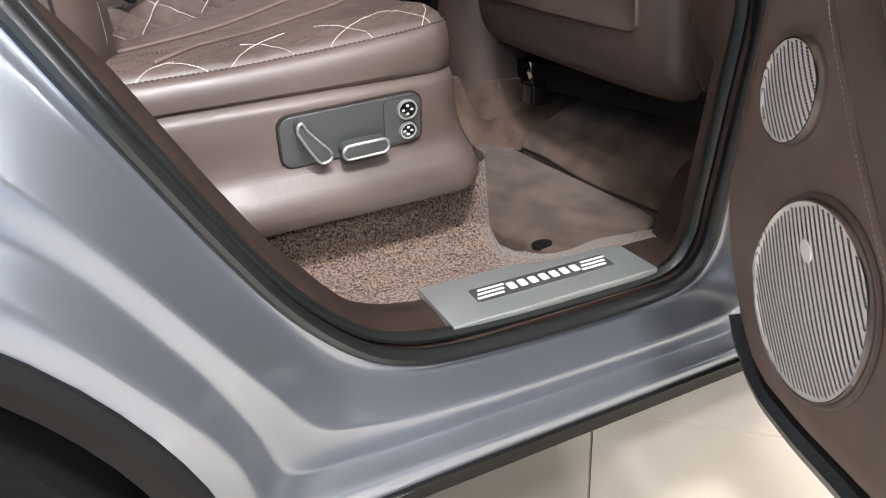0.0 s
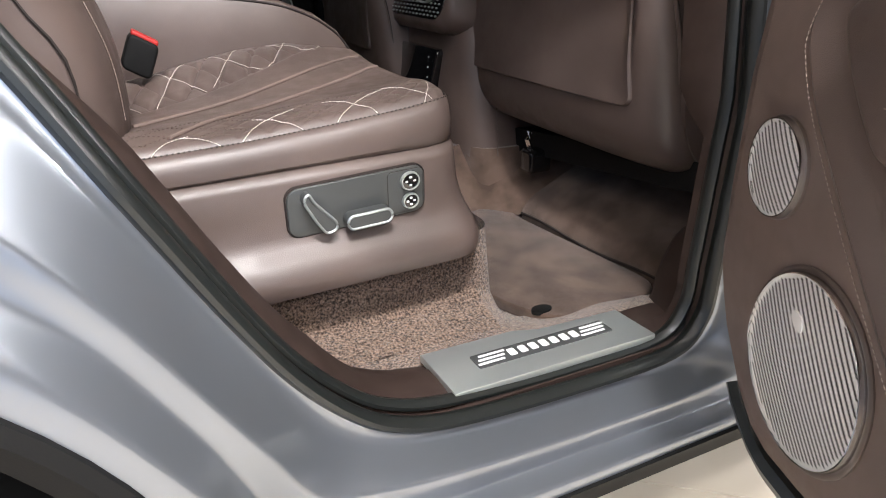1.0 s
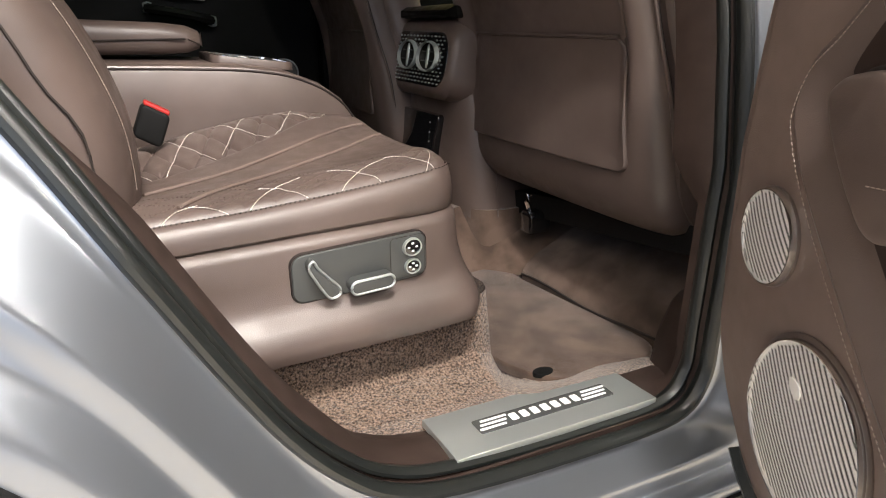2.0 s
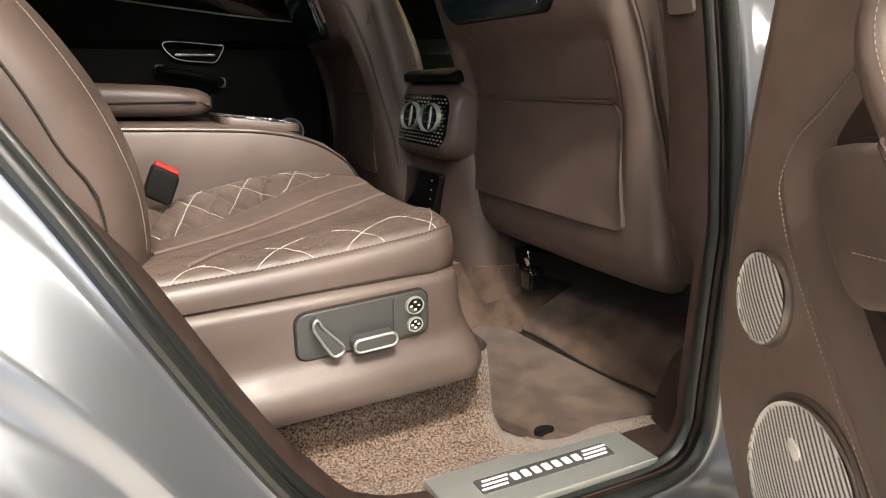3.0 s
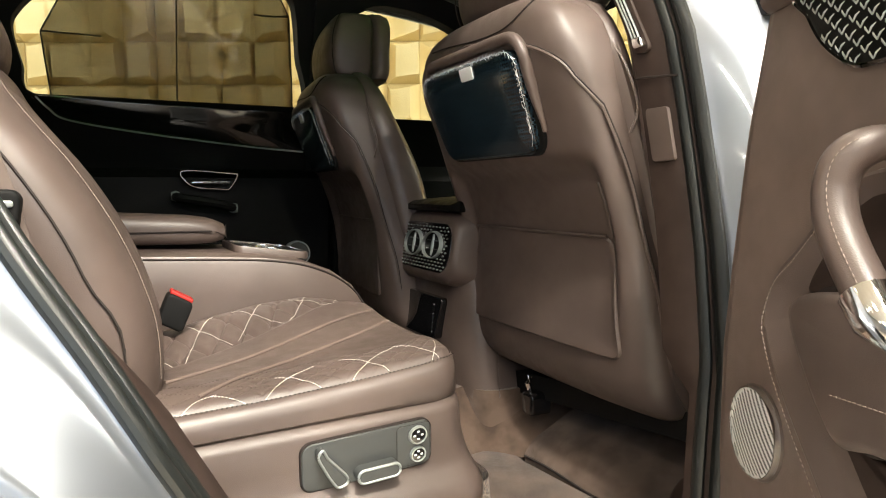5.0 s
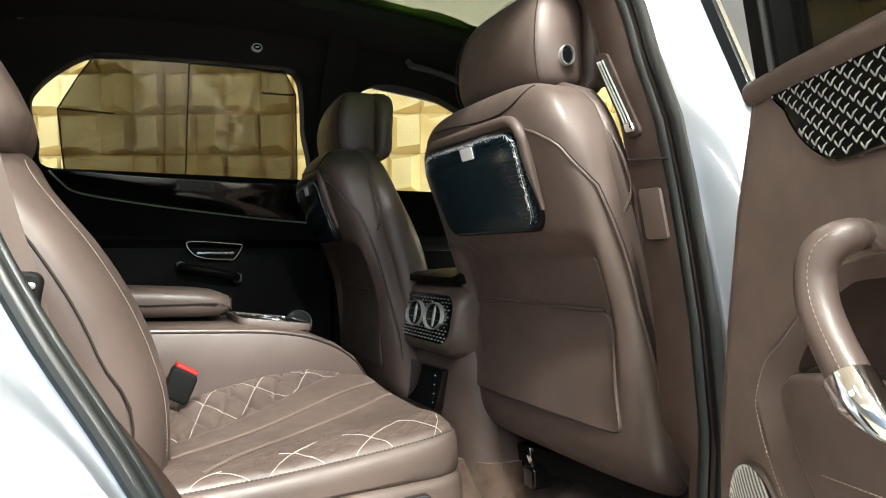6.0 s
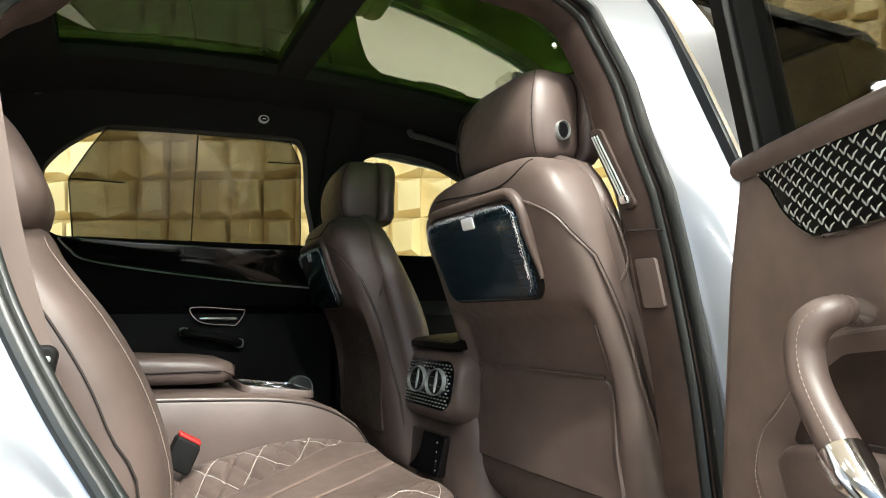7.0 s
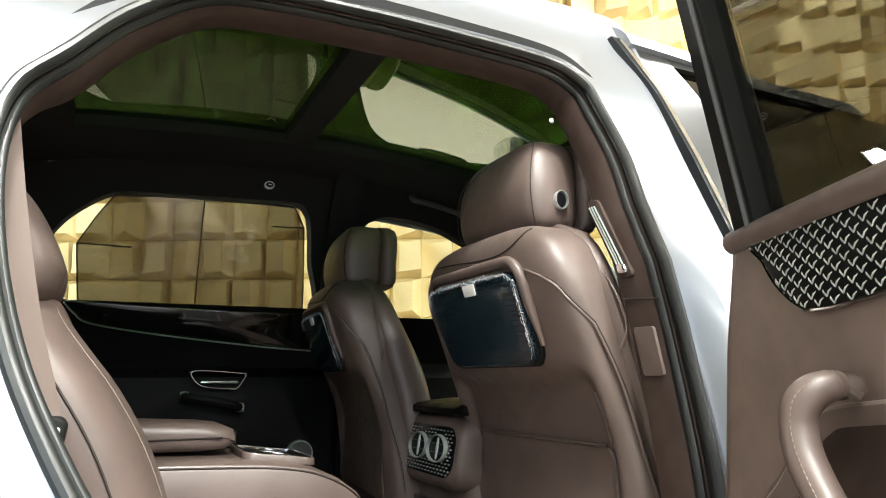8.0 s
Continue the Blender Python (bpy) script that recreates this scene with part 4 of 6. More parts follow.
kick_sheet = mesh("seat_carpet", *grid(kick, list(np.linspace(0.50, 0.93, 130)) + list(np.linspace(0.935, 1.12, 30)), list(np.linspace(0, 1, 46))), CARPET)
tagged(kick_sheet, "deep-pile brown carpet below the rear seat", "carpet", kind="structure")

sill_in = tab([(0.55, 0.19), (0.66, 0.185), (0.74, 0.115), (0.80, 0.100), (1.2, 0.100)])
sill_floor = lambda u, v: (u, -0.86 + sill_in(u) * v, 0.482 + 0.010 * math.sin(v * 3))
part("sill_trim", slab(sill_floor, list(np.linspace(0.56, 1.17, 40)), list(np.linspace(0, 1, 14)), (0, 0, -0.03)), TRIM, car, "dark brown moulded sill trim")
side_fall = lambda u, v: (u, -0.770 + 0.13 * v, 0.484 - 0.046 * (3 * v * v - 2 * v ** 3) * min(1, max(0.0, (u - 0.93) / 0.08)) + 0.003 * math.sin(40 * u) * v)
tagged(mesh("side_carpet", *slab(side_fall, list(np.linspace(0.62, 1.22, 60)), list(np.linspace(0, 1, 20)), (0, 0, -0.02)), CARPET), "deep-pile brown carpet along the door sill", "carpet", kind="structure")

# sill tread plate
plate_pts = [(0.792, -0.852), (1.092, -0.852), (1.088, -0.775), (0.960, -0.770), (0.925, -0.758), (0.79, -0.757)]
plate = thing("sill_plate", "brushed steel door sill plate with a lit white emblem plate", "sill plate", at=(0.94, -0.80, 0.50))
def pl(u, v, h):
    return (0.94 + u, -0.805 + v, 0.4955 + h)
part("plate", pad([(x - 0.94, y + 0.805) for x, y in plate_pts], pl, 0.004, 0.0012, -0.006), STEEL, plate)
badge = part("emblem_plate", pad([(u + 0.005, v - 0.000) for u, v in rrect(0.205, 0.030, 0.003)], pl, 0.0052, 0.0008, 0.003), SWITCH, plate, "grey emblem inlay")
for sg in (-1, 1):
    for k in range(3):
        part("white_bar", pad([(u + 0.005 + sg * 0.078 + 0.004 * (k - 1), v + 0.008 * (k - 1)) for u, v in rrect(0.038, 0.0038, 0.0012, 2)], pl, 0.0062, 0.0004, 0.004), WHITE, badge)
for k in range(7):
    part("white_block", pad([(u + 0.005 + (k - 3) * 0.0160, v) for u, v in rrect(0.0105, 0.0150, 0.0022, 3)], pl, 0.0062, 0.0004, 0.004), WHITE, badge)

# floor mats
def lay(points, zf, thick, r, n=80):
    o = [tuple(p) for p in spline(points, n, True)]
    return pad(o, lambda u, v, h: (u, v, zf(u, v) + h), thick, r, -0.004)


mat1 = thing("floor_mat", "brown velour floor mat creased across its middle", "floor mat", at=(1.14, -0.45, 0.44))
part("mat_sheet", lay([(1.000, -0.57), (1.01, -0.40), (1.08, -0.25), (1.18, -0.205), (1.236, -0.235), (1.238, -0.30), (1.252, -0.43), (1.266, -0.55), (1.268, -0.66), (1.174, -0.705), (1.06, -0.685)], lambda u, v: 0.437, 0.012, 0.006), MATC, mat1)
mat2 = thing("foot_ramp", "brown velour carpeted foot ramp rising under the front seat", "floor mat", at=(1.42, -0.42, 0.44))
ramp = lambda u, v: (1.280 - 0.036 * v + 0.34 * u, -0.73 + 0.445 * v + 0.01 * u, 0.458 + 0.020 * min(1, u * 12) ** 0.5 + 0.17 * u + 0.004 * math.sin(9 * v + 4 * u))
# dark tube drawn for the shade in the gap before the ramp
part("ramp_binding", tube([tuple(np.array(ramp(0, v)) + np.array((-0.002, 0, -0.004))) for v in np.linspace(0, 1, 16)], 0.0024, 6), SEAM, mat2, "dark line for the shaded gap at the ramp's front edge")
part("ramp_sheet", slab(ramp, [0, 0.01, 0.03, 0.06, 0.1, 0.2, 0.4, 0.6, 0.8, 1.0], list(np.linspace(0, 1, 12)), (0, 0, -0.03)), MATC, mat2)
def tun(u, v):
    x = 1.06 + 0.63 * u
    y0 = -0.210 - 0.075 * ease((x - 1.18) / 0.08)
    return (x, y0 + (-0.118 - y0) * v, 0.446 + 0.5 * max(0.0, x - 1.25) * (1 - 0.6 * v) + 0.110 * v ** 1.3 + 0.10 * u * v)



part("tunnel_carpet", slab(tun, list(np.linspace(0, 1, 26)), list(np.linspace(0, 1, 10)), (0, 0.03, 0)), MATC, car)
part("mat_fastener", pad(ellipse(0.018, 0.012, 20), lambda u, v, h: (1.048 + u, -0.652 + v, 0.449 + h), 0.0025, 0.001, -0.004), PLASTIC, mat1, "small black oval fastener")
# moulded foot of the pillar: swells from the sill trim round to the foot well
foot_in = [(1.160, -0.735, 0.430), (1.190, -0.735, 0.475), (1.196, -0.735, 0.503), (1.203, -0.735, 0.530), (1.213, -0.735, 0.550), (1.225, -0.733, 0.568), (1.245, -0.728, 0.578)]
foot_out = [(1.110, -0.840, 0.478), (1.150, -0.840, 0.496), (1.172, -0.840, 0.528), (1.176, -0.840, 0.556), (1.176, -0.838, 0.580), (1.180, -0.830, 0.606), (1.195, -0.815, 0.625)]
fi, fo = np.array(spline(foot_in, 21)), np.array(spline(foot_out, 21))
foot_rows = [[tuple(fi[k] + (0.10, 0.03, -0.010)) for k in range(21)]]
for u in np.linspace(0, 1, 12):
    swell = 0.012 * math.sin(math.pi * u) ** 0.7
    foot_rows.append([tuple(fi[k] * (1 - u) + fo[k] * u + np.array((-0.7, -0.3, 0.5)) * swell) for k in range(21)])
part("pillar_foot", loft(foot_rows, False, False), TRIM, car, "dark brown moulded pillar foot")

# pillar trim behind the opening, between seal and front seat
pil = lambda u, v: (1.186 + 0.05 * u * u, float(seal_y(v)) + (0.095 + 0.055 * u) * (1 - 0.5 * ease((0.80 - v) / 0.05)), v)
part("pillar_trim", slab(pil, list(np.linspace(0, 1, 9)), list(np.linspace(0.50, 1.66, 40)), (0.03, 0, 0)), LEATHER, car, "brown pillar lining")
def pb(u, v, h):
    z = 1.112 + v
    return (1.1775 - h, float(seal_y(z)) + 0.062 + u, z)
part("pillar_badge", pad([(u, v) for u, v in rrect(0.044, 0.078, 0.006)], pb, 0.0016, 0.0008, -0.004), LEATHER, car, "pale square pillar cover")
part("pillar_seam", tube([(x, float(seal_y(1.195)) + dy, 1.192 + 0.08 * dy) for x, dy in ((1.186, 0.022), (1.180, 0.045), (1.177, 0.075), (1.179, 0.10))], 0.0018, 5), SEAM, car)
part("coat_hook", tube([(1.108, -0.600, 1.532), (1.098, -0.610, 1.530), (1.090, -0.622, 1.524)], [0.0035, 0.0022, 0.004], 8), STEEL, car, "small chrome coat hook")
def ba(u, v, h):
    z = 1.310 + v
    return (1.1775 - h, float(seal_y(z)) + 0.083 + 0.13 * v + u, z)
adj = part("belt_adjuster", pad(rrect(0.034, 0.152, 0.012), ba, 0.004, 0.002, -0.006), TRIM, car, "brown belt height slider with bright rails")
part("slot", pad(rrect(0.016, 0.132, 0.007), ba, 0.0055, 0.001, 0.0), PLASTIC, adj)
for du in (-0.005, 0.002, 0.008):
    part("rail", tube([ba(du, v, 0.0065) for v in np.linspace(-0.055, 0.062, 8)], 0.0016, 6), STEEL, adj)
part("slider_button", pad([(u, v - 0.060) for u, v in rrect(0.020, 0.016, 0.004)], ba, 0.010, 0.003, 0.0), CHROME, adj)

# ---------------------------------------------------------------- roof
roof_z = lambda x: 1.780 - 0.10 * (x - 0.85) ** 2
GX0, GX1, GM0, GM1, GY = 0.275, 1.62, 0.838, 0.920, 0.40


def roof_strip(name, x0, x1, y0, y1, material, label="", th=0.03, dz=0.0, nx=24, ny=8):
    fn = lambda u, v: (u, v, roof_z(u) + dz - 0.20 * max(0, abs(v - CENTRE) - 0.36) ** 1.3)
    return part(name, slab(fn, list(np.linspace(x0, x1, nx)), list(np.linspace(y0, y1, ny)), (0, 0, th)), material, car, label)


part("front_roof_rail", slab(lambda u, v: (u, -0.60 + 0.09 * v, 1.735 + 0.085 * v ** 0.6 - 0.10 * (u - 1.2) ** 2), list(np.linspace(1.31, 2.0, 12)), list(np.linspace(0, 1, 8)), (0, 0.02, -0.01)), PAINT, car, "silver-white roof rail")
roof_strip("headliner_far", -0.3, 2.0, CENTRE + GY - 0.02, 0.64, HEAD, "black roof lining", th=0.05)
near_l = lambda u, v: (u, -0.585 + 0.25 * v, 1.664 + 0.095 * v ** 0.8 - 0.10 * (u - 0.85) ** 2 - 0.5 * max(0, 0.48 - u) ** 1.6)
part("headliner_near", slab(near_l, list(np.linspace(0.33, 1.16, 30)), list(np.linspace(0, 1, 10)), (0, 0, 0.012)), TRIM, car, "brown roof edge lining")
roof_strip("headliner_rear", -0.5, GX0, CENTRE - GY, CENTRE + GY, HEAD, th=0.05)
roof_strip("headliner_front", GX1, 2.0, CENTRE - GY, CENTRE + GY, HEAD, th=0.05)
roof_strip("roof_bar", GM0, GM1, CENTRE - GY, CENTRE + GY, HEAD, "black roof cross bar", dz=0.004, th=0.034)
roof_strip("rear_roof_glass", GX0, GM0, CENTRE - GY, CENTRE + GY, ROOFGLASS, "green-tinted rear roof glass", th=0.006, dz=0.034)
roof_strip("front_roof_glass", GM1, GX1, CENTRE - GY, CENTRE + GY, FRONTGLASS, "green-tinted front roof glass", th=0.006, dz=0.034)
# roof button and grab handle on the far rail
def rb(u, v, h):
    return (0.839 + u, far_y(1.716) - 0.012 - h, 1.700 + v)
cb = part("coat_button", pad(ellipse(0.014, 0.011, 20), rb, 0.005, 0.002, -0.01), GLOSS, car, "small round roof button with a pale ring")
part("button_ring", ring_pad(ellipse(0.016, 0.0125, 24), 0.004, rb, 0.008, -0.01), WHITE, cb)
part("button_mark", pad(rrect(0.012, 0.004, 0.001, 2), rb, 0.007, 0.001, 0.0), WHITE, cb)
gp = [(1.335, 0.60, 1.700), (1.345, 0.585, 1.680), (1.39, 0.575, 1.672), (1.50, 0.585, 1.655), (1.535, 0.60, 1.650), (1.545, 0.62, 1.660)]
part("grab_handle", tube([(x, y - 0.02, z + 0.012) for x, y, z in spline(gp, 30)], 0.011, 8), SWITCH, car, "black roof grab handle")

# windscreen, its frame and the mirror
ws = lambda u, v: (1.98 + 0.85 * u, CENTRE + (0.60 + 0.10 * u) * v, 1.70 - 0.52 * u - 0.05 * v * v)
part("windscreen", slab(ws, list(np.linspace(0, 1, 10)), list(np.linspace(-1, 1, 14)), (0, 0, 0.006)), CLEAR, car, "clear windscreen")
mir = thing("rear_view_mirror", "frameless rear-view mirror on the windscreen", "mirror", at=(2.12, CENTRE, 1.55))
MIRROR = mat("mirror_glass", (0.9, 0.92, 0.93), 0.02, metal=1.0)
part("housing", pad(rrect(0.24, 0.075, 0.03), lambda u, v, h: (2.12 + h, CENTRE + u, 1.52 + v), 0.03, 0.012), PLASTIC, mir)
part("glass", pad(rrect(0.235, 0.07, 0.028), lambda u, v, h: (2.12 - h, CENTRE + u, 1.52 + v), 0.004, 0.001), MIRROR, mir)
part("stalk", tube([(2.15, CENTRE, 1.54), (2.17, CENTRE, 1.57), (2.19, CENTRE, 1.62)], 0.012, 8), PLASTIC, mir)

# framed sun shade inside the far rear window
shade = thing("window_shade", "tinted sun shade with thin black frame in the window", "window shade", at=(0.65, 0.74, 1.31))
SHADE = [(0.387, 1.638), (0.340, 1.570), (0.290, 1.486), (0.296, 1.41), (0.305, 1.304), (0.65, 1.298), (1.015, 1.298), (1.000, 1.45), (0.984, 1.588), (0.962, 1.625), (0.940, 1.655), (0.65, 1.648)]
sh = lambda p, h: (p[0], far_y(p[1]) + 0.016 - h, p[1])
def densify(o):
    return [tuple(np.array(o[i]) + (np.array(o[(i + 1) % len(o)]) - np.array(o[i])) * j / 8) for i in range(len(o)) for j in range(8)]
sd = densify(SHADE)
mid = np.mean(np.array(sd), 0)
part("film", loft([[sh(mid + (np.array(p) - mid) * k, 0.0) for p in sd] for k in (1.0, 0.75, 0.5, 0.25, 0.02)]), PRIVACY, shade, "grey-brown see-through film")
part("frame", tube([sh(p, 0.0) for p in sd], 0.0022, 6, True), PLASTIC, shade)
part("rod", tube([sh(p, 0.002) for p in ((0.648, 1.648), (0.648, 1.48), (0.649, 1.314))], 0.0020, 6), PLASTIC, shade)
part("rod", tube([sh(p, 0.002) for p in ((0.290, 1.486), (0.36, 1.486), (0.442, 1.485))], 0.0024, 6), PLASTIC, shade)
part("rod", tube([sh(p, 0.002) for p in ((0.874, 1.584), (0.93, 1.585), (0.984, 1.588))], 0.0024, 6), PLASTIC, shade)

# ---------------------------------------------------------------- far rear door, inside
fd = thing("far_rear_door", "closed far rear door with black leather, gloss veneer and chrome handle", "car door", at=(0.65, 0.80, 0.9))
FP = lambda u, v: (u, (far_y(v) if v > 1.1 else 0.80 + 0.0 * v) - 0.035 + 0.015 * math.sin((v - 0.5) * 4), v)
# the panel's near-black colour carries the shade of the far side
part("door_panel", slab(FP, list(np.linspace(0.20, 1.12, 20)), list(np.linspace(0.46, 1.312, 30)), (0, 0.05, 0)), DARK, fd, "black leather door panel, darkened in colour for its shadow")
def fv(u, v, h):
    z = 1.245 + v
    return (0.60 + u, far_y(z) - 0.045 - h, z)
vo = [(-0.33, 0.062), (-0.30, 0.030), (-0.25, 0.000), (-0.05, -0.030), (0.26, -0.062), (0.44, -0.075), (0.47, -0.02), (0.47, 0.045), (0.2, 0.050), (-0.1, 0.056)]
part("veneer", pad([tuple(p) for p in spline(vo, 60, True)], fv, 0.012, 0.006, -0.03), GLOSS, fd, "black gloss veneer band")
part("chrome_strip", tube([fv(u, v - 0.004, 0.013) for u, v in spline(vo[:6], 36)], 0.0030, 6), STEEL, fd, "thin chrome strip")
def fh(u, v, h):
    return (0.735 + u, 0.765 - h, 1.075 + v)
ho = [(-0.085, 0.024), (0.06, 0.018), (0.085, 0.010), (0.06, -0.034), (0.03, -0.038), (-0.06, -0.026)]
part("opener_rim", ring_pad([tuple(p) for p in spline(ho, 40, True)], 0.006, fh, 0.012, -0.03), CHROME, fd, "chrome-rimmed door opener recess")
part("opener_lever", pad([(u * 0.7, v * 0.3 - 0.014) for u, v in rrect(0.17, 0.04, 0.012)], fh, 0.010, 0.004, -0.02), CHROME, fd, "chrome door opener")
pts = spline([(0.628, 0.77, 1.020), (0.640, 0.735, 1.014), (0.72, 0.72, 1.000), (0.79, 0.73, 0.984), (0.803, 0.765, 0.978)], 20)
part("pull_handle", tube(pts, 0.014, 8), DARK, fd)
for c in (pts[1], pts[-3]):
    part("handle_ferrule", tube([tuple(np.array(c) + np.array((d, -0.004, 0.0))) for d in (-0.012, 0.0, 0.012)], [0.013, 0.0175, 0.014], 10), STEEL, fd, "bright metal ferrule")
def fs(u, v, h):
    return (1.008 + u, 0.768 - h, 0.823 + v)
part("speaker", pad(ellipse(0.040, 0.039), fs, 0.008, 0.003, -0.02), SWITCH, fd, "round speaker grille")
part("speaker_rim", ring_pad(ellipse(0.044, 0.043), 0.0045, fs, 0.011, -0.02), STEEL, fd)
ffd = thing("far_front_door", "closed far front door with black lining", "car door", at=(1.7, 0.80, 0.9))
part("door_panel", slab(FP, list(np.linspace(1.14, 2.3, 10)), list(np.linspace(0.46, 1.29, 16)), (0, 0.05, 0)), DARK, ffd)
mr = []
for x, w, h in ((1.90, 0.05, 0.04), (1.915, 0.085, 0.07), (1.96, 0.10, 0.085), (2.02, 0.085, 0.07), (2.05, 0.05, 0.04)):
    mr.append([(x, 1.03 + a, 1.325 + b) for a, b in rrect(2 * w, 2 * h, 0.035)])
wm = part("wing_mirror", loft(mr), PAINT, ffd, "silver-white wing mirror")
part("mirror_glass", pad(rrect(0.15, 0.12, 0.03), lambda u, v, h: (1.897 - h, 1.03 + u, 1.325 + v), 0.004, 0.001, -0.02), MIRROR, wm)
part("mirror_arm", tube([(1.97, 0.90, 1.27), (1.97, 0.96, 1.285), (1.97, 1.02, 1.30)], 0.025, 10), PLASTIC, wm)
part("far_pillar", slab(lambda u, v: (1.06 + 0.10 * u, far_y(v) - 0.03, v), [0, 0.5, 1], list(np.linspace(0.46, 1.78, 20)), (0, 0.05, 0)), HEAD, car, "black far pillar")
part("far_rear_lining", slab(lambda u, v: (u, far_y(v) + 0.012, v), list(np.linspace(-0.42, 0.20, 8)), list(np.linspace(1.0, 1.79, 14)), (0, 0.02, 0)), HEAD, car, "black rear side lining")
part("far_roof_lining", slab(lambda u, v: (u, far_y(v) + 0.010, v), list(np.linspace(-0.42, 1.98, 16)), list(np.linspace(1.725, 1.81, 5)), (0, 0.02, 0)), HEAD, car)

# ---------------------------------------------------------------- centre console between the rear seats
con = thing("rear_console", "brown leather centre console with an armrest between the rear seats", "console", at=(0.65, CENTRE, 0.5))
cs = []
for x, z in [(0.30, 0.925), (0.45, 0.918), (0.60, 0.912), (0.72, 0.905), (0.80, 0.892), (0.86, 0.868), (0.905, 0.835), (0.935, 0.79), (0.95, 0.72), (0.955, 0.62)]:
    w = 0.172
    cs.append([(x, CENTRE - 0.005 + a * w, b) for a, b in [(-1, 0.45), (-1.02, z - 0.08), (-1.0, z - 0.016), (-0.965, z - 0.004), (-0.90, z), (0.90, z), (0.965, z - 0.004), (1.0, z - 0.016), (1.02, z - 0.08), (1, 0.45)]])
part("console_body", loft(cs), LEATHER, con, "brown leather console with piped edges")
for sg in (-1, 1):
    part("piping", tube([(x, CENTRE - 0.005 + sg * 0.1685, z - 0.009) for x, z in [tuple(p) for p in spline([(0.30, 0.925), (0.45, 0.918), (0.60, 0.912), (0.72, 0.905), (0.80, 0.892), (0.86, 0.868), (0.905, 0.835), (0.935, 0.79)], 40)]], 0.0024, 6), SEAM, con)
arm = thing("armrest", "padded brown leather armrest lid on the rear console", "armrest", at=(0.5, 0.06, 0.92))
ar = []
for x, w, z0, z1 in ((0.30, 0.10, 0.925, 0.985), (0.45, 0.10, 0.925, 0.988), (0.60, 0.10, 0.922, 0.980), (0.645, 0.095, 0.924, 0.974), (0.668, 0.08, 0.930, 0.964), (0.674, 0.06, 0.938, 0.956)):
    ar.append([(x, 0.075 + a, (z0 + z1) / 2 + b) for a, b in rrect(2 * w, z1 - z0, 0.024)])
part("pad", loft(ar), LEATHER, arm)
part("seam", tube([(x, -0.0265, 0.950) for x in np.linspace(0.3, 0.64, 10)], 0.002, 5), SEAM, arm)
tray = thing("cup_holder", "dark cup holder insert with a chrome rim in the console", "cup holder", at=(0.76, CENTRE, 0.9))
def ct(u, v, h):
    return (0.755 + u, CENTRE + v, 0.905 - 0.13 * u + h)
part("tray", pad(rrect(0.142, 0.192, 0.018), ct, 0.0025, 0.001, -0.01), DARK, tray, "black tray floor")
part("tray_rim", ring_pad(rrect(0.156, 0.206, 0.024), 0.008, ct, 0.007, -0.008), DEEP, tray, "raised leather tray rim")
part("tray_edge", ring_pad(rrect(0.141, 0.191, 0.018), 0.0022, ct, 0.0076, 0.0), CHROME, tray, "thin chrome tray edge")
for cv in (-0.046, 0.046):
    part("cup_rim", ring_pad([(u + 0.005, v + cv) for u, v in ellipse(0.040, 0.040)], 0.003, ct, 0.0052, 0.0), CHROME, tray, "chrome cup rim")

# front console's rear end: vents, screen and leather leg
fc = thing("front_console", "front console end with twin round vents and a screen", "console", at=(1.20, CENTRE, 0.45))
hs = []
for x, w, z0, z1, r in ((1.148, 0.150, 0.838, 0.957, 0.05), (1.152, 0.157, 0.825, 0.972, 0.055), (1.165, 0.164, 0.812, 0.982, 0.055), (1.22, 0.165, 0.80, 0.99, 0.05), (1.45, 0.17, 0.80, 1.00, 0.05)):
    hs.append([(x + 0.18 * (b + (z0 + z1) / 2 - 0.9), CENTRE + a, (z0 + z1) / 2 + b) for a, b in rrect(2 * w, z1 - z0, r)])
part("housing", loft(hs), DEEP, fc, "dark leather vent housing")
lid = []
for x, w, z0, z1 in ((1.155, 0.13, 0.985, 0.999), (1.17, 0.15, 0.982, 1.008), (1.35, 0.155, 0.985, 1.02), (1.55, 0.15, 0.99, 1.02)):
    lid.append([(x, CENTRE + a, (z0 + z1) / 2 + b) for a, b in rrect(2 * w, z1 - z0, 0.006)])
part("lid", loft(lid), DARK, fc, "black armrest lid")
def vt(u, v, h):
    return (1.150 - h + 0.18 * v, CENTRE + u, 0.897 + v)
face = part("vent_face", pad(rrect(0.292, 0.116, 0.045), vt, 0.004, 0.002, -0.01), GLOSS, fc, "knurled black and silver vent face")
dots = []
for i in range(15):
    for j in range(13):
        u, v = -0.136 + i * 0.0190 + (j % 2) * 0.0095, -0.050 + j * 0.0082
        if abs(u) > 0.135 or any(((u - c) / 0.055) ** 2 + ((v - 0.006) / 0.036) ** 2 < 1 for c in (-0.057, 0.053)):
            continue
        dots.append(pad([(u + a, v + b) for a, b in ((0.0050, 0), (0, 0.0022), (-0.0050, 0), (0, -0.0022))], vt, 0.0062, 0.0004, 0.003, steps=1))
tagged(part("knurl", join(*dots), STEEL, face), kind="stuff")
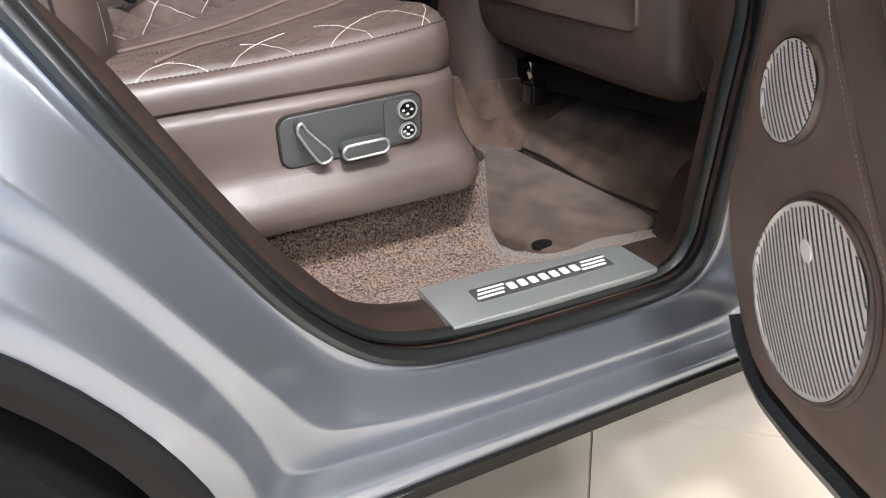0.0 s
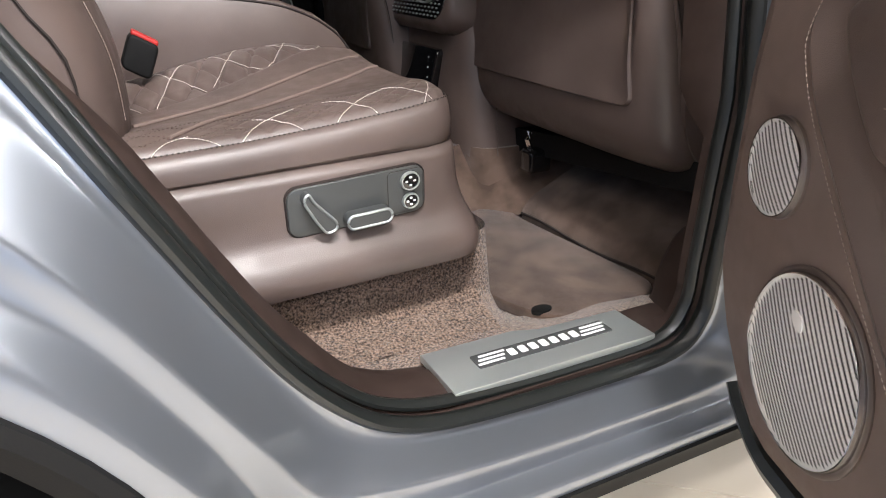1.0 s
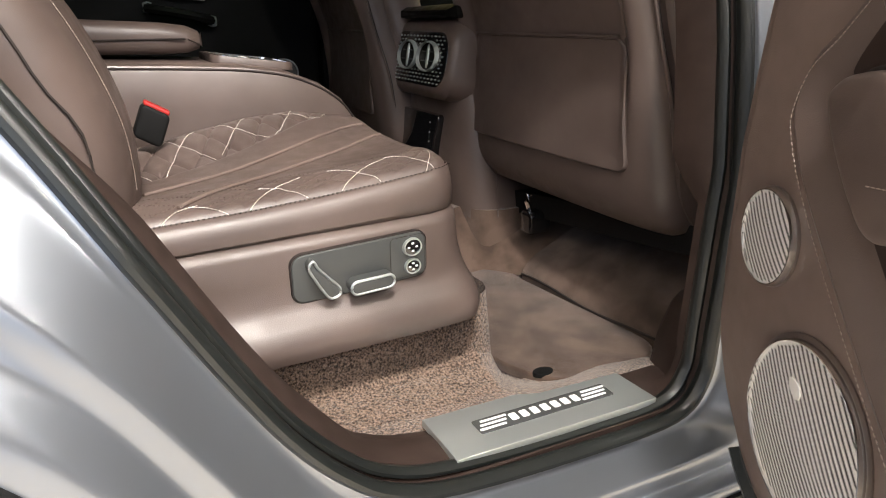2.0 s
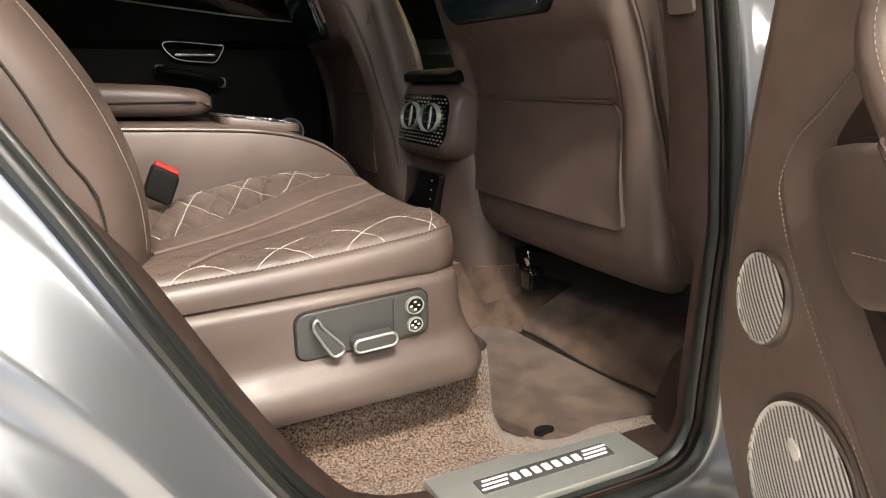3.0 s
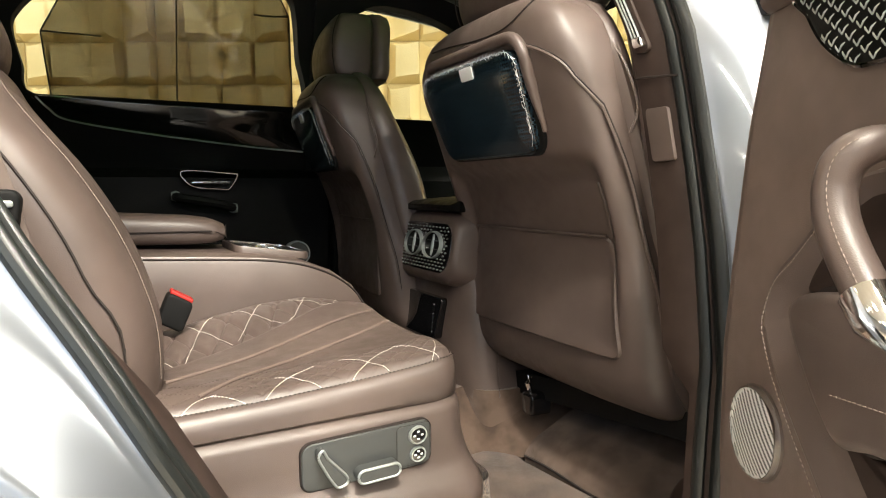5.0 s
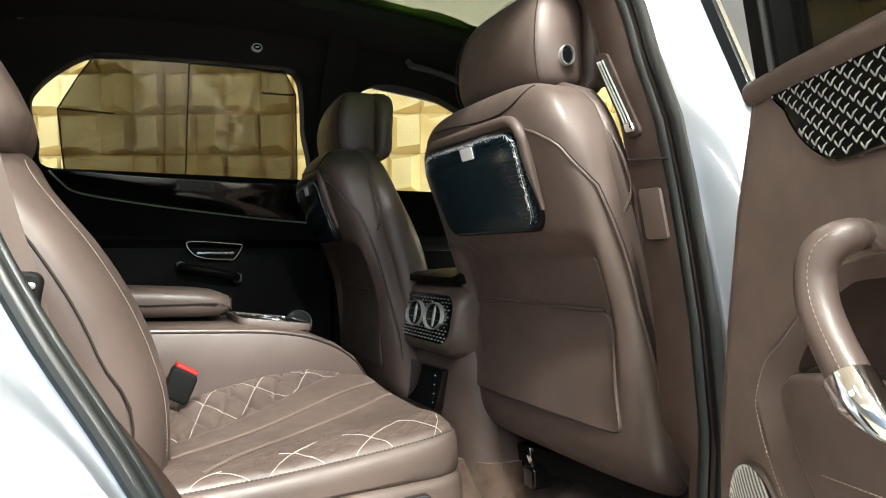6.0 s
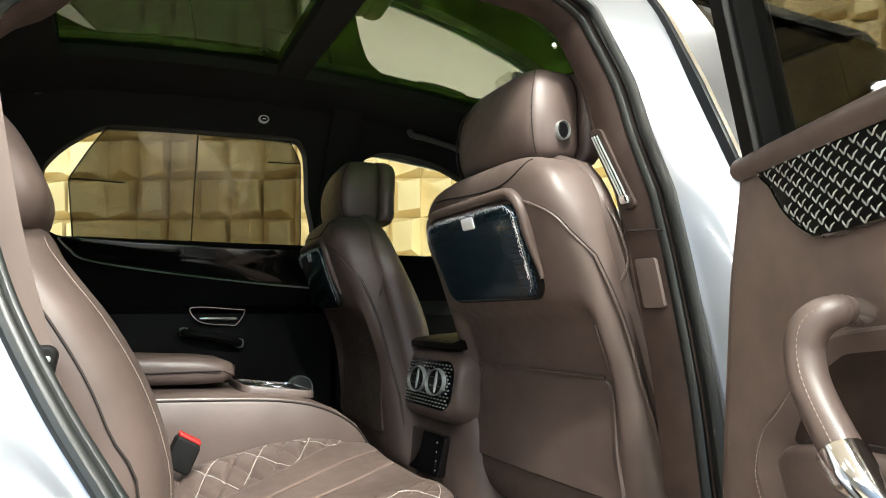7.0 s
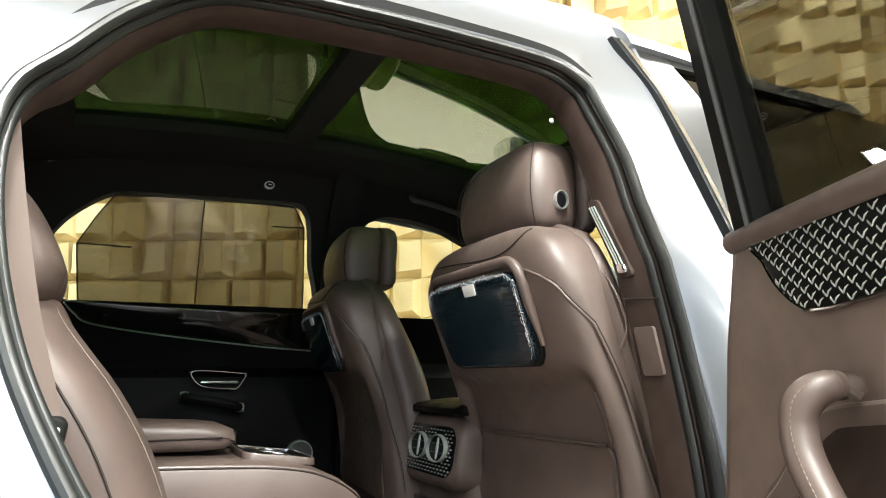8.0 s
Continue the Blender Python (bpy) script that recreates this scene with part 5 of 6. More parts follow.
for c in (-0.057, 0.053):
    o = [(u + c, v + 0.006) for u, v in ellipse(0.051, 0.033, 36)]
    vent = part("vent", pad(o, vt, 0.006, 0.002, -0.01), DARK, fc, "round air vent with chrome rim")
    part("vent_rim", ring_pad(o, 0.0036, vt, 0.014), STEEL, vent)
    part("vent_blade", pad([(u + c, v + 0.006) for u, v in ellipse(0.0055, 0.026, 28)], vt, 0.010, 0.003, 0.004), STEEL, vent)
    for k in (-1, 1):
        part("slat", pad([(u + c, v + 0.006 + k * 0.010) for u, v in rrect(0.070, 0.0022, 0.001, 2)], vt, 0.008, 0.0008, 0.004), SWITCH, vent)
def sc(u, v, h):
    return (1.158 - h + 0.10 * v, CENTRE + 0.045 + u, 0.722 + v)
part("control_screen", pad([(u * (1 + 0.12 * v / 0.05), v) for u, v in rrect(0.235, 0.105, 0.012)], sc, 0.008, 0.003, -0.02), GLOSS, fc, "black gloss control screen")
part("screen_edge", tube([sc(-0.005 + 0.119 * (1 + 0.12 * v / 0.05), v, 0.009) for v in np.linspace(-0.05, 0.05, 12)], 0.0036, 8), STEEL, fc, "bright screen edge")
part("screen_dots", join(*[pad([(u - 0.09, v + k * 0.022) for u, v in rrect(0.004, 0.003, 0.001, 2)], sc, 0.0088, 0.0003, 0.006) for k in (-1.5, -0.5, 0.5, 1.5)]), WHITE, fc)
leg = []
for z, x, w, d in ((0.43, 1.19, 0.235, 0.30), (0.50, 1.178, 0.225, 0.30), (0.60, 1.168, 0.205, 0.30), (0.70, 1.166, 0.190, 0.30), (0.80, 1.170, 0.178, 0.30), (0.86, 1.18, 0.17, 0.28)):
    leg.append(superring(x + d / 2, CENTRE, z, d / 2, w, 36, 0.42))
part("leather_leg", loft(leg), LEATHER, fc, "smooth brown leather console leg")
for sg in (-1,):
    part("leg_seam", tube([(1.235, CENTRE - 0.238 + 0.09 * (z - 0.43) * 1.3, z) for z in np.linspace(0.56, 0.85, 16)], 0.0012, 5), DEEP, fc)
part("carpet_skirt", loft([superring(1.34, CENTRE, z, 0.165, 0.245 - 0.03 * k, 36, 0.42) for k, z in ((0, 0.428), (0.3, 0.47), (0.55, 0.53), (0.75, 0.575))]), MATC, fc)

# ---------------------------------------------------------------- the open rear door
PHI = radians(66)
DO = np.array((1.165, -0.915, 0.0))
DD = np.array((-math.cos(PHI), -math.sin(PHI), 0.0))
DN = np.array((-math.sin(PHI), math.cos(PHI), 0.0))
swell = tab([(0.40, 0.030), (0.50, 0.046), (0.60, 0.052), (0.85, 0.050), (0.95, 0.042), (1.10, 0.028), (1.22, 0.010), (1.26, 0.004)])


def dr(a, z, h=0.0):
    return tuple(DO + DD * a + DN * (swell(z) + h) + np.array((0, 0, z)))


door = thing("rear_door", "open rear car door lined in brown leather with metal speaker grilles", "car door", at=tuple(DO + np.array((0, 0, 0.4))))
def low_z(a):
    """Lower edge of the lining, which swings up along the hinge side."""
    return float(np.interp(a, [0.018, 0.022, 0.040, 0.072, 0.115, 0.150, 0.184, 0.25, 0.323, 0.5, 1.0], [0.74, 0.69, 0.625, 0.562, 0.510, 0.482, 0.474, 0.482, 0.498, 0.53, 0.60]))


def strip_edge(z):
    return float(np.interp(z, [0.482, 0.510, 0.562, 0.625, 0.69, 0.74, 1.3], [0.150, 0.115, 0.072, 0.040, 0.022, 0.018, 0.018]))


rows = []
for a in [0.014, 0.016, 0.018, 0.020, 0.023, 0.028, 0.034, 0.040, 0.05, 0.06, 0.072, 0.085, 0.10, 0.115, 0.13, 0.15, 0.165, 0.184] + list(np.linspace(0.20, 0.96, 36)):
    z0 = low_z(a)
    lip = 0.010 if a < 0.02 else 0.004 if a < 0.03 else 0.0
    row = [dr(a, z0 - 0.004, -0.05), dr(a, z0 - 0.003, -0.014), dr(a, z0 + 0.002, -0.004 - lip)]
    row += [dr(a, z0 + 0.008 + (1.245 - z0 - 0.008) * k, -lip) for k in np.linspace(0, 1, 40)]
    rows.append(row)
rows.insert(0, [dr(0.012, 0.74 + (1.245 - 0.74) * i / 42, -0.05) for i in range(43)])
part("lining", loft(rows, False, False), LINING, door, "smooth dark brown leather door lining")
# outer skin and hinge-side face
skin = []
for z in np.linspace(0.50, 1.25, 24):
    a0 = strip_edge(z) + 0.012
    skin.append([dr(a0, z, -0.035), dr(a0 - 0.004, z, -0.06), dr(a0 - 0.004, z, -0.15 + 0.05 * max(0, z - 0.9)), dr(0.5, z, -0.20 + 0.06 * max(0, z - 0.9)), dr(1.0, z, -0.17 + 0.06 * max(0, z - 0.9))])
part("outer_skin", loft(skin, False, False), PAINT, door, "silver-white painted door skin")
# black seal along the door's lower edge
low = [dr(a, low_z(a) - 0.016, -0.010) for a in np.linspace(0.10, 0.75, 50)]
part("lower_seal", tube(low, 0.0165, 8), RUBBER, door, "black rubber seal on the door's lower edge")
part("latch_cap", pad(rrect(0.035, 0.045, 0.008), lambda u, v, h: dr(0.118 + u, 0.470 + v, -0.035 + h), 0.02, 0.006, -0.02), PLASTIC, door)
# speakers
def speaker(a0, z0, ra):
    to = lambda u, v, h: dr(a0 + u, z0 + v, h)
    o = ellipse(ra, ra, 48)
    crown = lambda u, v: 0.003 * (1 - (u * u + v * v) / (ra * ra))
    dome = [[to(u * k, v * k, 0.006 + crown(u * k, v * k)) for u, v in o] for k in (1.0, 0.9, 0.75, 0.5, 0.25, 0.02)]
    sp = part("speaker_grille", loft([[to(u, v, -0.01) for u, v in o]] + dome), MESHM, door, "round speaker with a silver metal grille")
    part("grille_rim", ring_pad([(u + 0.002 * u / ra, v + 0.002 * v / ra) for u, v in o], 0.0024, to, 0.0085, -0.01), CHROME, sp)
    part("rim_bed", ring_pad([(u * 1.09, v * 1.09) for u, v in o], ra * 0.07, to, 0.003, -0.01), DEEP, sp)
    # slanted columns of dark slots punched through the bright grille
    V, F = [], []
    cs, sn = math.cos(radians(43)), math.sin(radians(43))
    n1, n2 = int(ra / PITCH) + 1, int(ra / STEP) + 1
    for i in range(-n1, n1 + 1):
        for j in range(-n2, n2 + 1):
            p, q = i * PITCH, j * STEP + (i % 2) * STEP / 2
            if p * p + q * q > (ra * 0.965) ** 2:
                continue
            k = len(V)
            w, t, sl = PITCH * 0.22, STEP * 0.38, STEP * 0.36
            for a, b in ((-w, -t - sl), (w, -t + sl), (w, t + sl), (-w, t - sl)):
                V.append(to((p + a) * cs + (q + b) * sn, (p + a) * sn - (q + b) * cs, 0.0063 + crown(p + a, q + b)))
            F += [[k, k + 1, k + 2, k + 3]]
    ob = part("grille_slots", (V, F), SEAM, sp, "", smooth=False)
    tagged(ob, kind="stuff")
    return sp


PITCH, STEP = 0.0064, 0.0036
speaker(0.116, 0.773, 0.0470)
sp2 = speaker(0.225, 0.612, 0.0895)
part("emblem_disc", pad([(u, v) for u, v in ellipse(0.0125, 0.0080, 24)], lambda u, v, h: dr(0.212 + 0.8 * u + 0.5 * v, 0.656 - 0.5 * u + 0.8 * v, h), 0.0094, 0.001, 0.0), MESHM, sp2, "small raised oval emblem")

# belt roll and woven inlay at the top
part("belt_roll", loft([[dr(a, 1.247 + 0.017 * math.cos(q), 0.004 + 0.020 * math.sin(q) - 0.008) for q in (2 * math.pi * k / 14 for k in range(14))] for a in np.linspace(0.030, 0.95, 30)]), LEATHER, door, "rounded brown leather window sill roll")
wo = [(0.093, 1.238), (0.120, 1.203), (0.155, 1.170), (0.198, 1.145), (0.236, 1.137), (0.32, 1.142), (0.55, 1.165), (0.80, 1.18), (0.80, 1.232), (0.55, 1.234), (0.30, 1.236)]
wo_s = [tuple(p) for p in spline(wo, 90, True)]
inlay = part("inlay", pad(wo_s, lambda u, v, h: dr(u, v, h), 0.003, 0.001, -0.01), DARK, door, "black inlay with a silver woven pattern")
part("inlay_rim", tube([dr(u, v, 0.004) for u, v in wo_s], 0.0024, 6, True), CHROME, inlay)


def inside(u, v, poly):
    c = False
    for i in range(len(poly)):
        (x0, y0), (x1, y1) = poly[i - 1], poly[i]
        if (y0 > v) != (y1 > v) and u < (x1 - x0) * (v - y0) / (y1 - y0) + x0:
            c = not c
    return c


tight = inset(wo_s, 0.004)
vees = []
for i in range(22):
    for j in range(14):
        u, v = 0.090 + i * 0.0260 + (j % 2) * 0.0130, 1.138 + j * 0.0080
        if u > 0.5 or not inside(u, v, tight):
            continue
        for sg in (-1, 1):
            vees.append(tube([dr(u, v - 0.0046, 0.0034), dr(u + sg * 0.0040, v + 0.0002, 0.0046), dr(u + sg * 0.0072, v + 0.0030, 0.0036)], [0.0008, 0.0010, 0.0004], 5))
part("weave", join(*vees), STEEL, inlay, "silver v-shaped weave")

# stitched ridge that bounds the lower panel, armrest and pull handle
ridge = [tuple(p) for p in spline([(0.240, 1.040), (0.202, 1.005), (0.168, 0.970), (0.138, 0.943), (0.1255, 0.905), (0.1355, 0.880), (0.172, 0.833), (0.223, 0.779), (0.282, 0.722), (0.36, 0.652), (0.44, 0.59), (0.55, 0.55)], 80)]
part("ridge", tube([dr(a, z, 0.001) for a, z in ridge], 0.0060, 8), LEATHER, door, "raised piped leather ridge")
for off, hh in ((-0.0085, 0.0006), (0.0110, 0.0158)):
    part("stitching", dashes([dr(a + off, z - 0.5 * off, hh) for a, z in ridge], 0.0036, 0.0018, 0.0007), DTHREAD, door, "pale double stitching")
def on_door(outline, n=80):
    return [tuple(p) for p in spline(outline, n, True)]
flat_on = lambda u, v, h: dr(u, v, h)
pan_o = [(0.245, 1.035), (0.210, 1.003), (0.176, 0.966), (0.148, 0.942), (0.136, 0.908), (0.146, 0.880), (0.184, 0.832), (0.236, 0.779), (0.294, 0.723), (0.37, 0.655), (0.45, 0.60), (0.60, 0.57), (0.85, 0.70), (0.85, 1.02), (0.5, 1.06), (0.3, 1.05)]
pan_s = on_door(pan_o, 110)
pan_rings = [[dr(u, v, h) for u, v in inset(pan_s, d)] for d, h in ((0, -0.01), (0, 0.011), (0.001, 0.014), (0.004, 0.0155), (0.010, 0.0135), (0.018, 0.0095), (0.026, 0.0055), (0.032, 0.0035))]
part("lower_panel", loft(pan_rings), LEATHER, door, "dished brown leather panel inside a stitched ridge")
# dark raised pads put in for the shade of recess and pocket
part("handle_recess", pad(on_door([(0.196, 0.940), (0.222, 0.985), (0.262, 1.028), (0.32, 1.045), (0.45, 1.050), (0.60, 1.050), (0.60, 0.955), (0.30, 0.946), (0.225, 0.938)]), flat_on, 0.0085, 0.003, 0.0), TRIM, door, "dark pad for the shaded recess behind the pull handle")
part("pocket", pad(on_door([(0.245, 0.850), (0.30, 0.822), (0.45, 0.828), (0.58, 0.830), (0.58, 0.62), (0.45, 0.655), (0.345, 0.745), (0.285, 0.802)]), flat_on, 0.0085, 0.003, 0.0), TRIM, door, "dark pad for the shaded door pocket")
arm_o = [(0.2075, 0.918), (0.214, 0.933), (0.236, 0.942), (0.30, 0.949), (0.45, 0.958), (0.60, 0.970), (0.62, 0.862), (0.45, 0.846), (0.34, 0.836), (0.294, 0.827), (0.262, 0.850), (0.226, 0.888)]
# near-black pad drawn as the shadow line round the armrest
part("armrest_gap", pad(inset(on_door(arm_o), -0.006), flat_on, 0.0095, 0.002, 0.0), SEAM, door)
part("armrest", pad(on_door(arm_o), flat_on, 0.034, 0.010, 0.0), LEATHER, door, "brown leather door armrest")
part("armrest_stitching", dashes([dr(u, 0.868 + 0.10 * (u - 0.30), 0.0345) for u in np.linspace(0.285, 0.6, 40)], 0.004, 0.0018, 0.0007), DTHREAD, door)
hp = spline([(0.309, 1.064, 0.026), (0.313, 1.065, 0.040), (0.311, 1.060, 0.054), (0.306, 1.049, 0.062), (0.304, 1.031, 0.064), (0.311, 1.009, 0.064), (0.325, 0.987, 0.062), (0.343, 0.966, 0.060), (0.356, 0.951, 0.058)], 40)
handle = part("pull_handle", tube([dr(a, z, h) for a, z, h in hp], [0.0115 + 0.0045 * math.sin(min(1, i / 16) * 1.57) for i in range(40)], 14, up=tuple(DN)), LEATHER, door, "curved leather pull handle with chrome ends")
part("handle_seam", dashes([dr(a + 0.010, z + 0.005, h + 0.0130) for a, z, h in hp[8:37]], 0.0034, 0.0020, 0.0005), DTHREAD, handle)
part("upper_ferrule", tube([dr(a, z, h) for a, z, h in ((0.307, 1.063, 0.016), hp[0], hp[3])], [0.0120, 0.0135, 0.0128], 14), CHROME, handle)
part("lower_ferrule", tube([dr(0.352, 0.958, 0.061), dr(0.366, 0.944, 0.060), dr(0.384, 0.930, 0.054), dr(0.396, 0.922, 0.047)], [0.0190, 0.0182, 0.011, 0.003], 14), CHROME, handle)
part("opener", pad([(u + 0.47, v + 1.055) for u, v in rrect(0.10, 0.022, 0.010)], lambda u, v, h: dr(u, v, h), 0.022, 0.006, 0.0), CHROME, door, "chrome door opener")
# window frame and glass over the belt
def wf(a, z, h=0.0):
    lean = 0.15 * (z - 1.25)
    return tuple(DO + DD * a + DN * (-0.012 + lean + h) + np.array((0, 0, z)))
part("window_frame", loft([[wf(a0 - 0.022 + da, z, dh) for da, dh in ((0, -0.02), (0, 0.02), (0.012, 0.028), (0.055, 0.022), (0.062, -0.012))] for z, a0 in [(z, 0.065 - 0.02 * (z - 1.25)) for z in np.linspace(1.235, 1.68, 14)]], True), PLASTIC, door, "black window frame")
part("frame_strip", tube([wf(0.088 - 0.02 * (z - 1.25), z, 0.026) for z in np.linspace(1.25, 1.68, 12)], 0.004, 6), SWITCH, door, "grey glass run strip")
part("window_frame_top", tube([wf(a, 1.685 - 0.05 * a, 0.0) for a in np.linspace(0.04, 0.95, 14)], 0.022, 8), PLASTIC, door)
part("window_glass", slab(lambda u, v: wf(u, v, -0.004), list(np.linspace(0.09, 0.95, 12)), list(np.linspace(1.235, 1.68, 10)), tuple(DN * 0.005)), SMOKE, door, "grey tinted door glass")

# ---------------------------------------------------------------- near front door, closed
nf = thing("front_door", "closed silver-white front door with black pillar cover and window", "car door", at=(1.8, -0.92, 0.9))
body_y = tab([(0.41, -0.972), (0.6, -0.985), (0.75, -0.985), (0.92, -0.955), (1.11, -0.89), (1.28, -0.815), (1.45, -0.740), (1.60, -0.665), (1.72, -0.585), (1.80, -0.53)])
part("door_skin", slab(lambda u, v: (u, body_y(v) - 0.004, v), list(np.linspace(1.318, 2.5, 14)), list(np.linspace(0.42, 1.27, 24)), (0, 0.06, 0)), PAINT, nf)
part("pillar_cover", slab(lambda u, v: (u, body_y(v) - 0.010, v), [1.288, 1.34, 1.41], list(np.linspace(1.275, 1.760, 18)), (0, 0.02, 0)), SATIN, nf, "satin black pillar cover")
part("chrome_trim", tube([(1.299 + 0.05 * max(0, v - 1.62), body_y(v) - 0.012, v) for v in np.linspace(1.275, 1.750, 18)], 0.0035, 6), CHROME, nf, "slim chrome window trim")
part("window_glass", slab(lambda u, v: (u, body_y(v) + 0.004, v), list(np.linspace(1.40, 2.35, 8)), list(np.linspace(1.275, 1.70, 10)), (0, 0.005, 0)), FRONTPANE, nf, "dark tinted front window")
part("window_frame", slab(lambda u, v: (u, body_y(v) - 0.008, v), list(np.linspace(1.412, 2.05, 8)), list(np.linspace(1.700, 1.745, 5)), (0, 0.02, 0)), PLASTIC, nf, "black window frame")
part("inner_lining", slab(lambda u, v: (u, body_y(v) + 0.10, v), list(np.linspace(1.33, 2.4, 6)), list(np.linspace(0.45, 1.27, 10)), (0, 0.03, 0)), DARK, nf)


# ---------------------------------------------------------------- the rest of the body, which closes the cabin
half_w = tab([(0.36, 0.95), (0.60, 0.98), (0.85, 0.985), (0.95, 0.975), (1.20, 0.935), (1.45, 0.835), (1.58, 0.725), (1.67, 0.625), (1.715, 0.535), (1.755, 0.36), (1.765, 0.0)])
rear_x = tab([(0.36, -0.37), (0.80, -0.37), (0.95, -0.21), (1.20, -0.40), (1.45, -0.44), (1.58, -0.27), (1.67, -0.04), (1.765, -0.04)])
SECTION = [(-half_w(z), z) for z in np.linspace(0.36, 1.76, 36)]
SECTION += [(y, 1.764) for y in np.linspace(-0.25, 0.25, 7)] + [(-y, z) for y, z in reversed(SECTION)]


def tail(u, i):
    y, z = SECTION[int(i)]
    x0 = rear_x(z)
    low = 1 - 0.44 * max(0.0, (u - 0.35) / 0.65) ** 1.4
    return (x0 + (-0.97 - x0) * u, CENTRE + y * (1 - 0.10 * u * u), 0.36 + (z - 0.36) * low)


NSEC = len(SECTION)
rows_u = list(np.linspace(0, 1, 22))
part("rear_quarter", slab(tail, rows_u, list(range(0, 30)), (0, 0.012, 0)), PAINT, car, "silver-white painted rear quarter")
part("rear_quarter", slab(tail, rows_u, list(range(NSEC - 30, NSEC)), (0, -0.012, 0)), PAINT, car, "silver-white painted rear quarter")
part("roof_end", slab(tail, rows_u[:9], list(range(29, NSEC - 29)), (0, 0, -0.012)), PAINT, car)
part("rear_window", slab(tail, rows_u[8:20], list(range(29, NSEC - 29)), (0, 0, -0.005)), PRIVACY, car, "dark tinted rear window")
part("tailgate", slab(tail, rows_u[19:], list(range(29, NSEC - 29)), (0, 0, -0.012)), PAINT, car)
part("tailgate_face", slab(lambda u, v: (-0.97 - 0.02 * math.sin(v * 3), CENTRE + 0.88 * u, 0.37 + 0.76 * v), list(np.linspace(-1, 1, 12)), list(np.linspace(0, 1, 8)), (0.02, 0, 0)), PAINT, car, "silver-white tailgate")
for x0, x1, y0, y1 in ((-0.06, GX0 - 0.01, -0.50, 0.56), (GX1 + 0.01, 2.0, -0.52, 0.58), (GX0 - 0.01, GX1 + 0.01, -0.49, CENTRE - GY - 0.005), (GX0 - 0.01, GX1 + 0.01, CENTRE + GY + 0.005, 0.60)):
    roof_strip("roof_skin", x0, x1, y0, y1, PAINT, "silver-white roof skin", th=0.008, dz=0.044)
far_skin = lambda u, v: (u, 2 * CENTRE - body_y(v) + 0.004, v)
part("far_side_skin", slab(far_skin, list(np.linspace(0.56, 2.52, 20)), list(np.linspace(0.42, 1.30, 20)), (0, -0.012, 0)), PAINT, car, "silver-white far body side")
part("far_side_skin", slab(far_skin, list(np.linspace(-0.40, 0.56, 12)), list(np.linspace(0.84, 1.30, 12)), (0, -0.012, 0)), PAINT, car)
part("far_roof_rail", slab(lambda u, v: (u, 2 * CENTRE - body_y(v) + 0.07, v - 0.10 * (u - 0.85) ** 2), list(np.linspace(-0.05, 2.0, 20)), list(np.linspace(1.665, 1.775, 5)), (0, -0.010, 0)), PAINT, car)
for sg in (-1, 1):
    part("windscreen_pillar", tube([(x, CENTRE + sg * y, z) for x, y, z in spline([(1.93, 0.575, 1.70), (2.25, 0.645, 1.53), (2.60, 0.715, 1.32), (2.86, 0.74, 1.15)], 20)], 0.038, 10), PAINT, car)
# nose
nose_low = lambda x: 0.42 if abs(x - 3.07) > 0.45 else 0.40 + math.sqrt(0.45 ** 2 - (x - 3.07) ** 2)


def nose(x, s):
    k = (x - 2.5) / 1.5
    w = 0.965 - 0.10 * k ** 3
    top = 1.16 - 0.16 * k ** 2.2
    if abs(s) <= 1:
        return (x, CENTRE + s * (w - 0.06), top - 0.05 * s ** 4)
    q = abs(s) - 1
    z = (top - 0.05) + (nose_low(x) - top + 0.05) * q
    return (x, CENTRE + math.copysign(w - 0.06 + 0.06 * min(1, q * 3) ** 0.6, s), z)


part("bonnet", slab(nose, list(np.linspace(2.62, 3.96, 24)), list(np.linspace(-1, 1, 20)), (0, 0, -0.012)), PAINT, car, "silver-white bonnet")
part("front_wing", slab(nose, list(np.linspace(2.508, 3.96, 40)), list(np.linspace(-2, -1, 14)), (0, 0.012, 0)), PAINT, car)
part("front_wing", slab(nose, list(np.linspace(2.508, 3.96, 40)), list(np.linspace(1, 2, 14)), (0, -0.012, 0)), PAINT, car)
part("nose_face", slab(lambda u, v: (3.96 + 0.06 * (1 - u * u), CENTRE + 0.86 * u, 0.40 + 0.58 * v), list(np.linspace(-1, 1, 14)), list(np.linspace(0, 1, 8)), (-0.03, 0, 0)), PLASTIC, car)
for dx, dy in ((0, 1.72), (3.0, 0), (3.0, 1.72)):
    w2 = new("wheel")
    w2.parent = car
    w2.location = (dx, dy, 0)
    for src in list(wheel.children):
        new(src.name.split(".")[0], src.data).parent = w2
dash = thing("dashboard", "black leather dashboard below the windscreen", "dashboard", at=(2.4, CENTRE, 0.8))
part("dash_body", loft([[(x, CENTRE + y, (z0 + z1) / 2 + b) for y, b in rrect(1.36, z1 - z0, 0.06)] for x, z0, z1 in ((2.20, 0.84, 1.04), (2.22, 0.78, 1.10), (2.30, 0.72, 1.135), (2.58, 0.46, 1.145))]), DARK, dash)

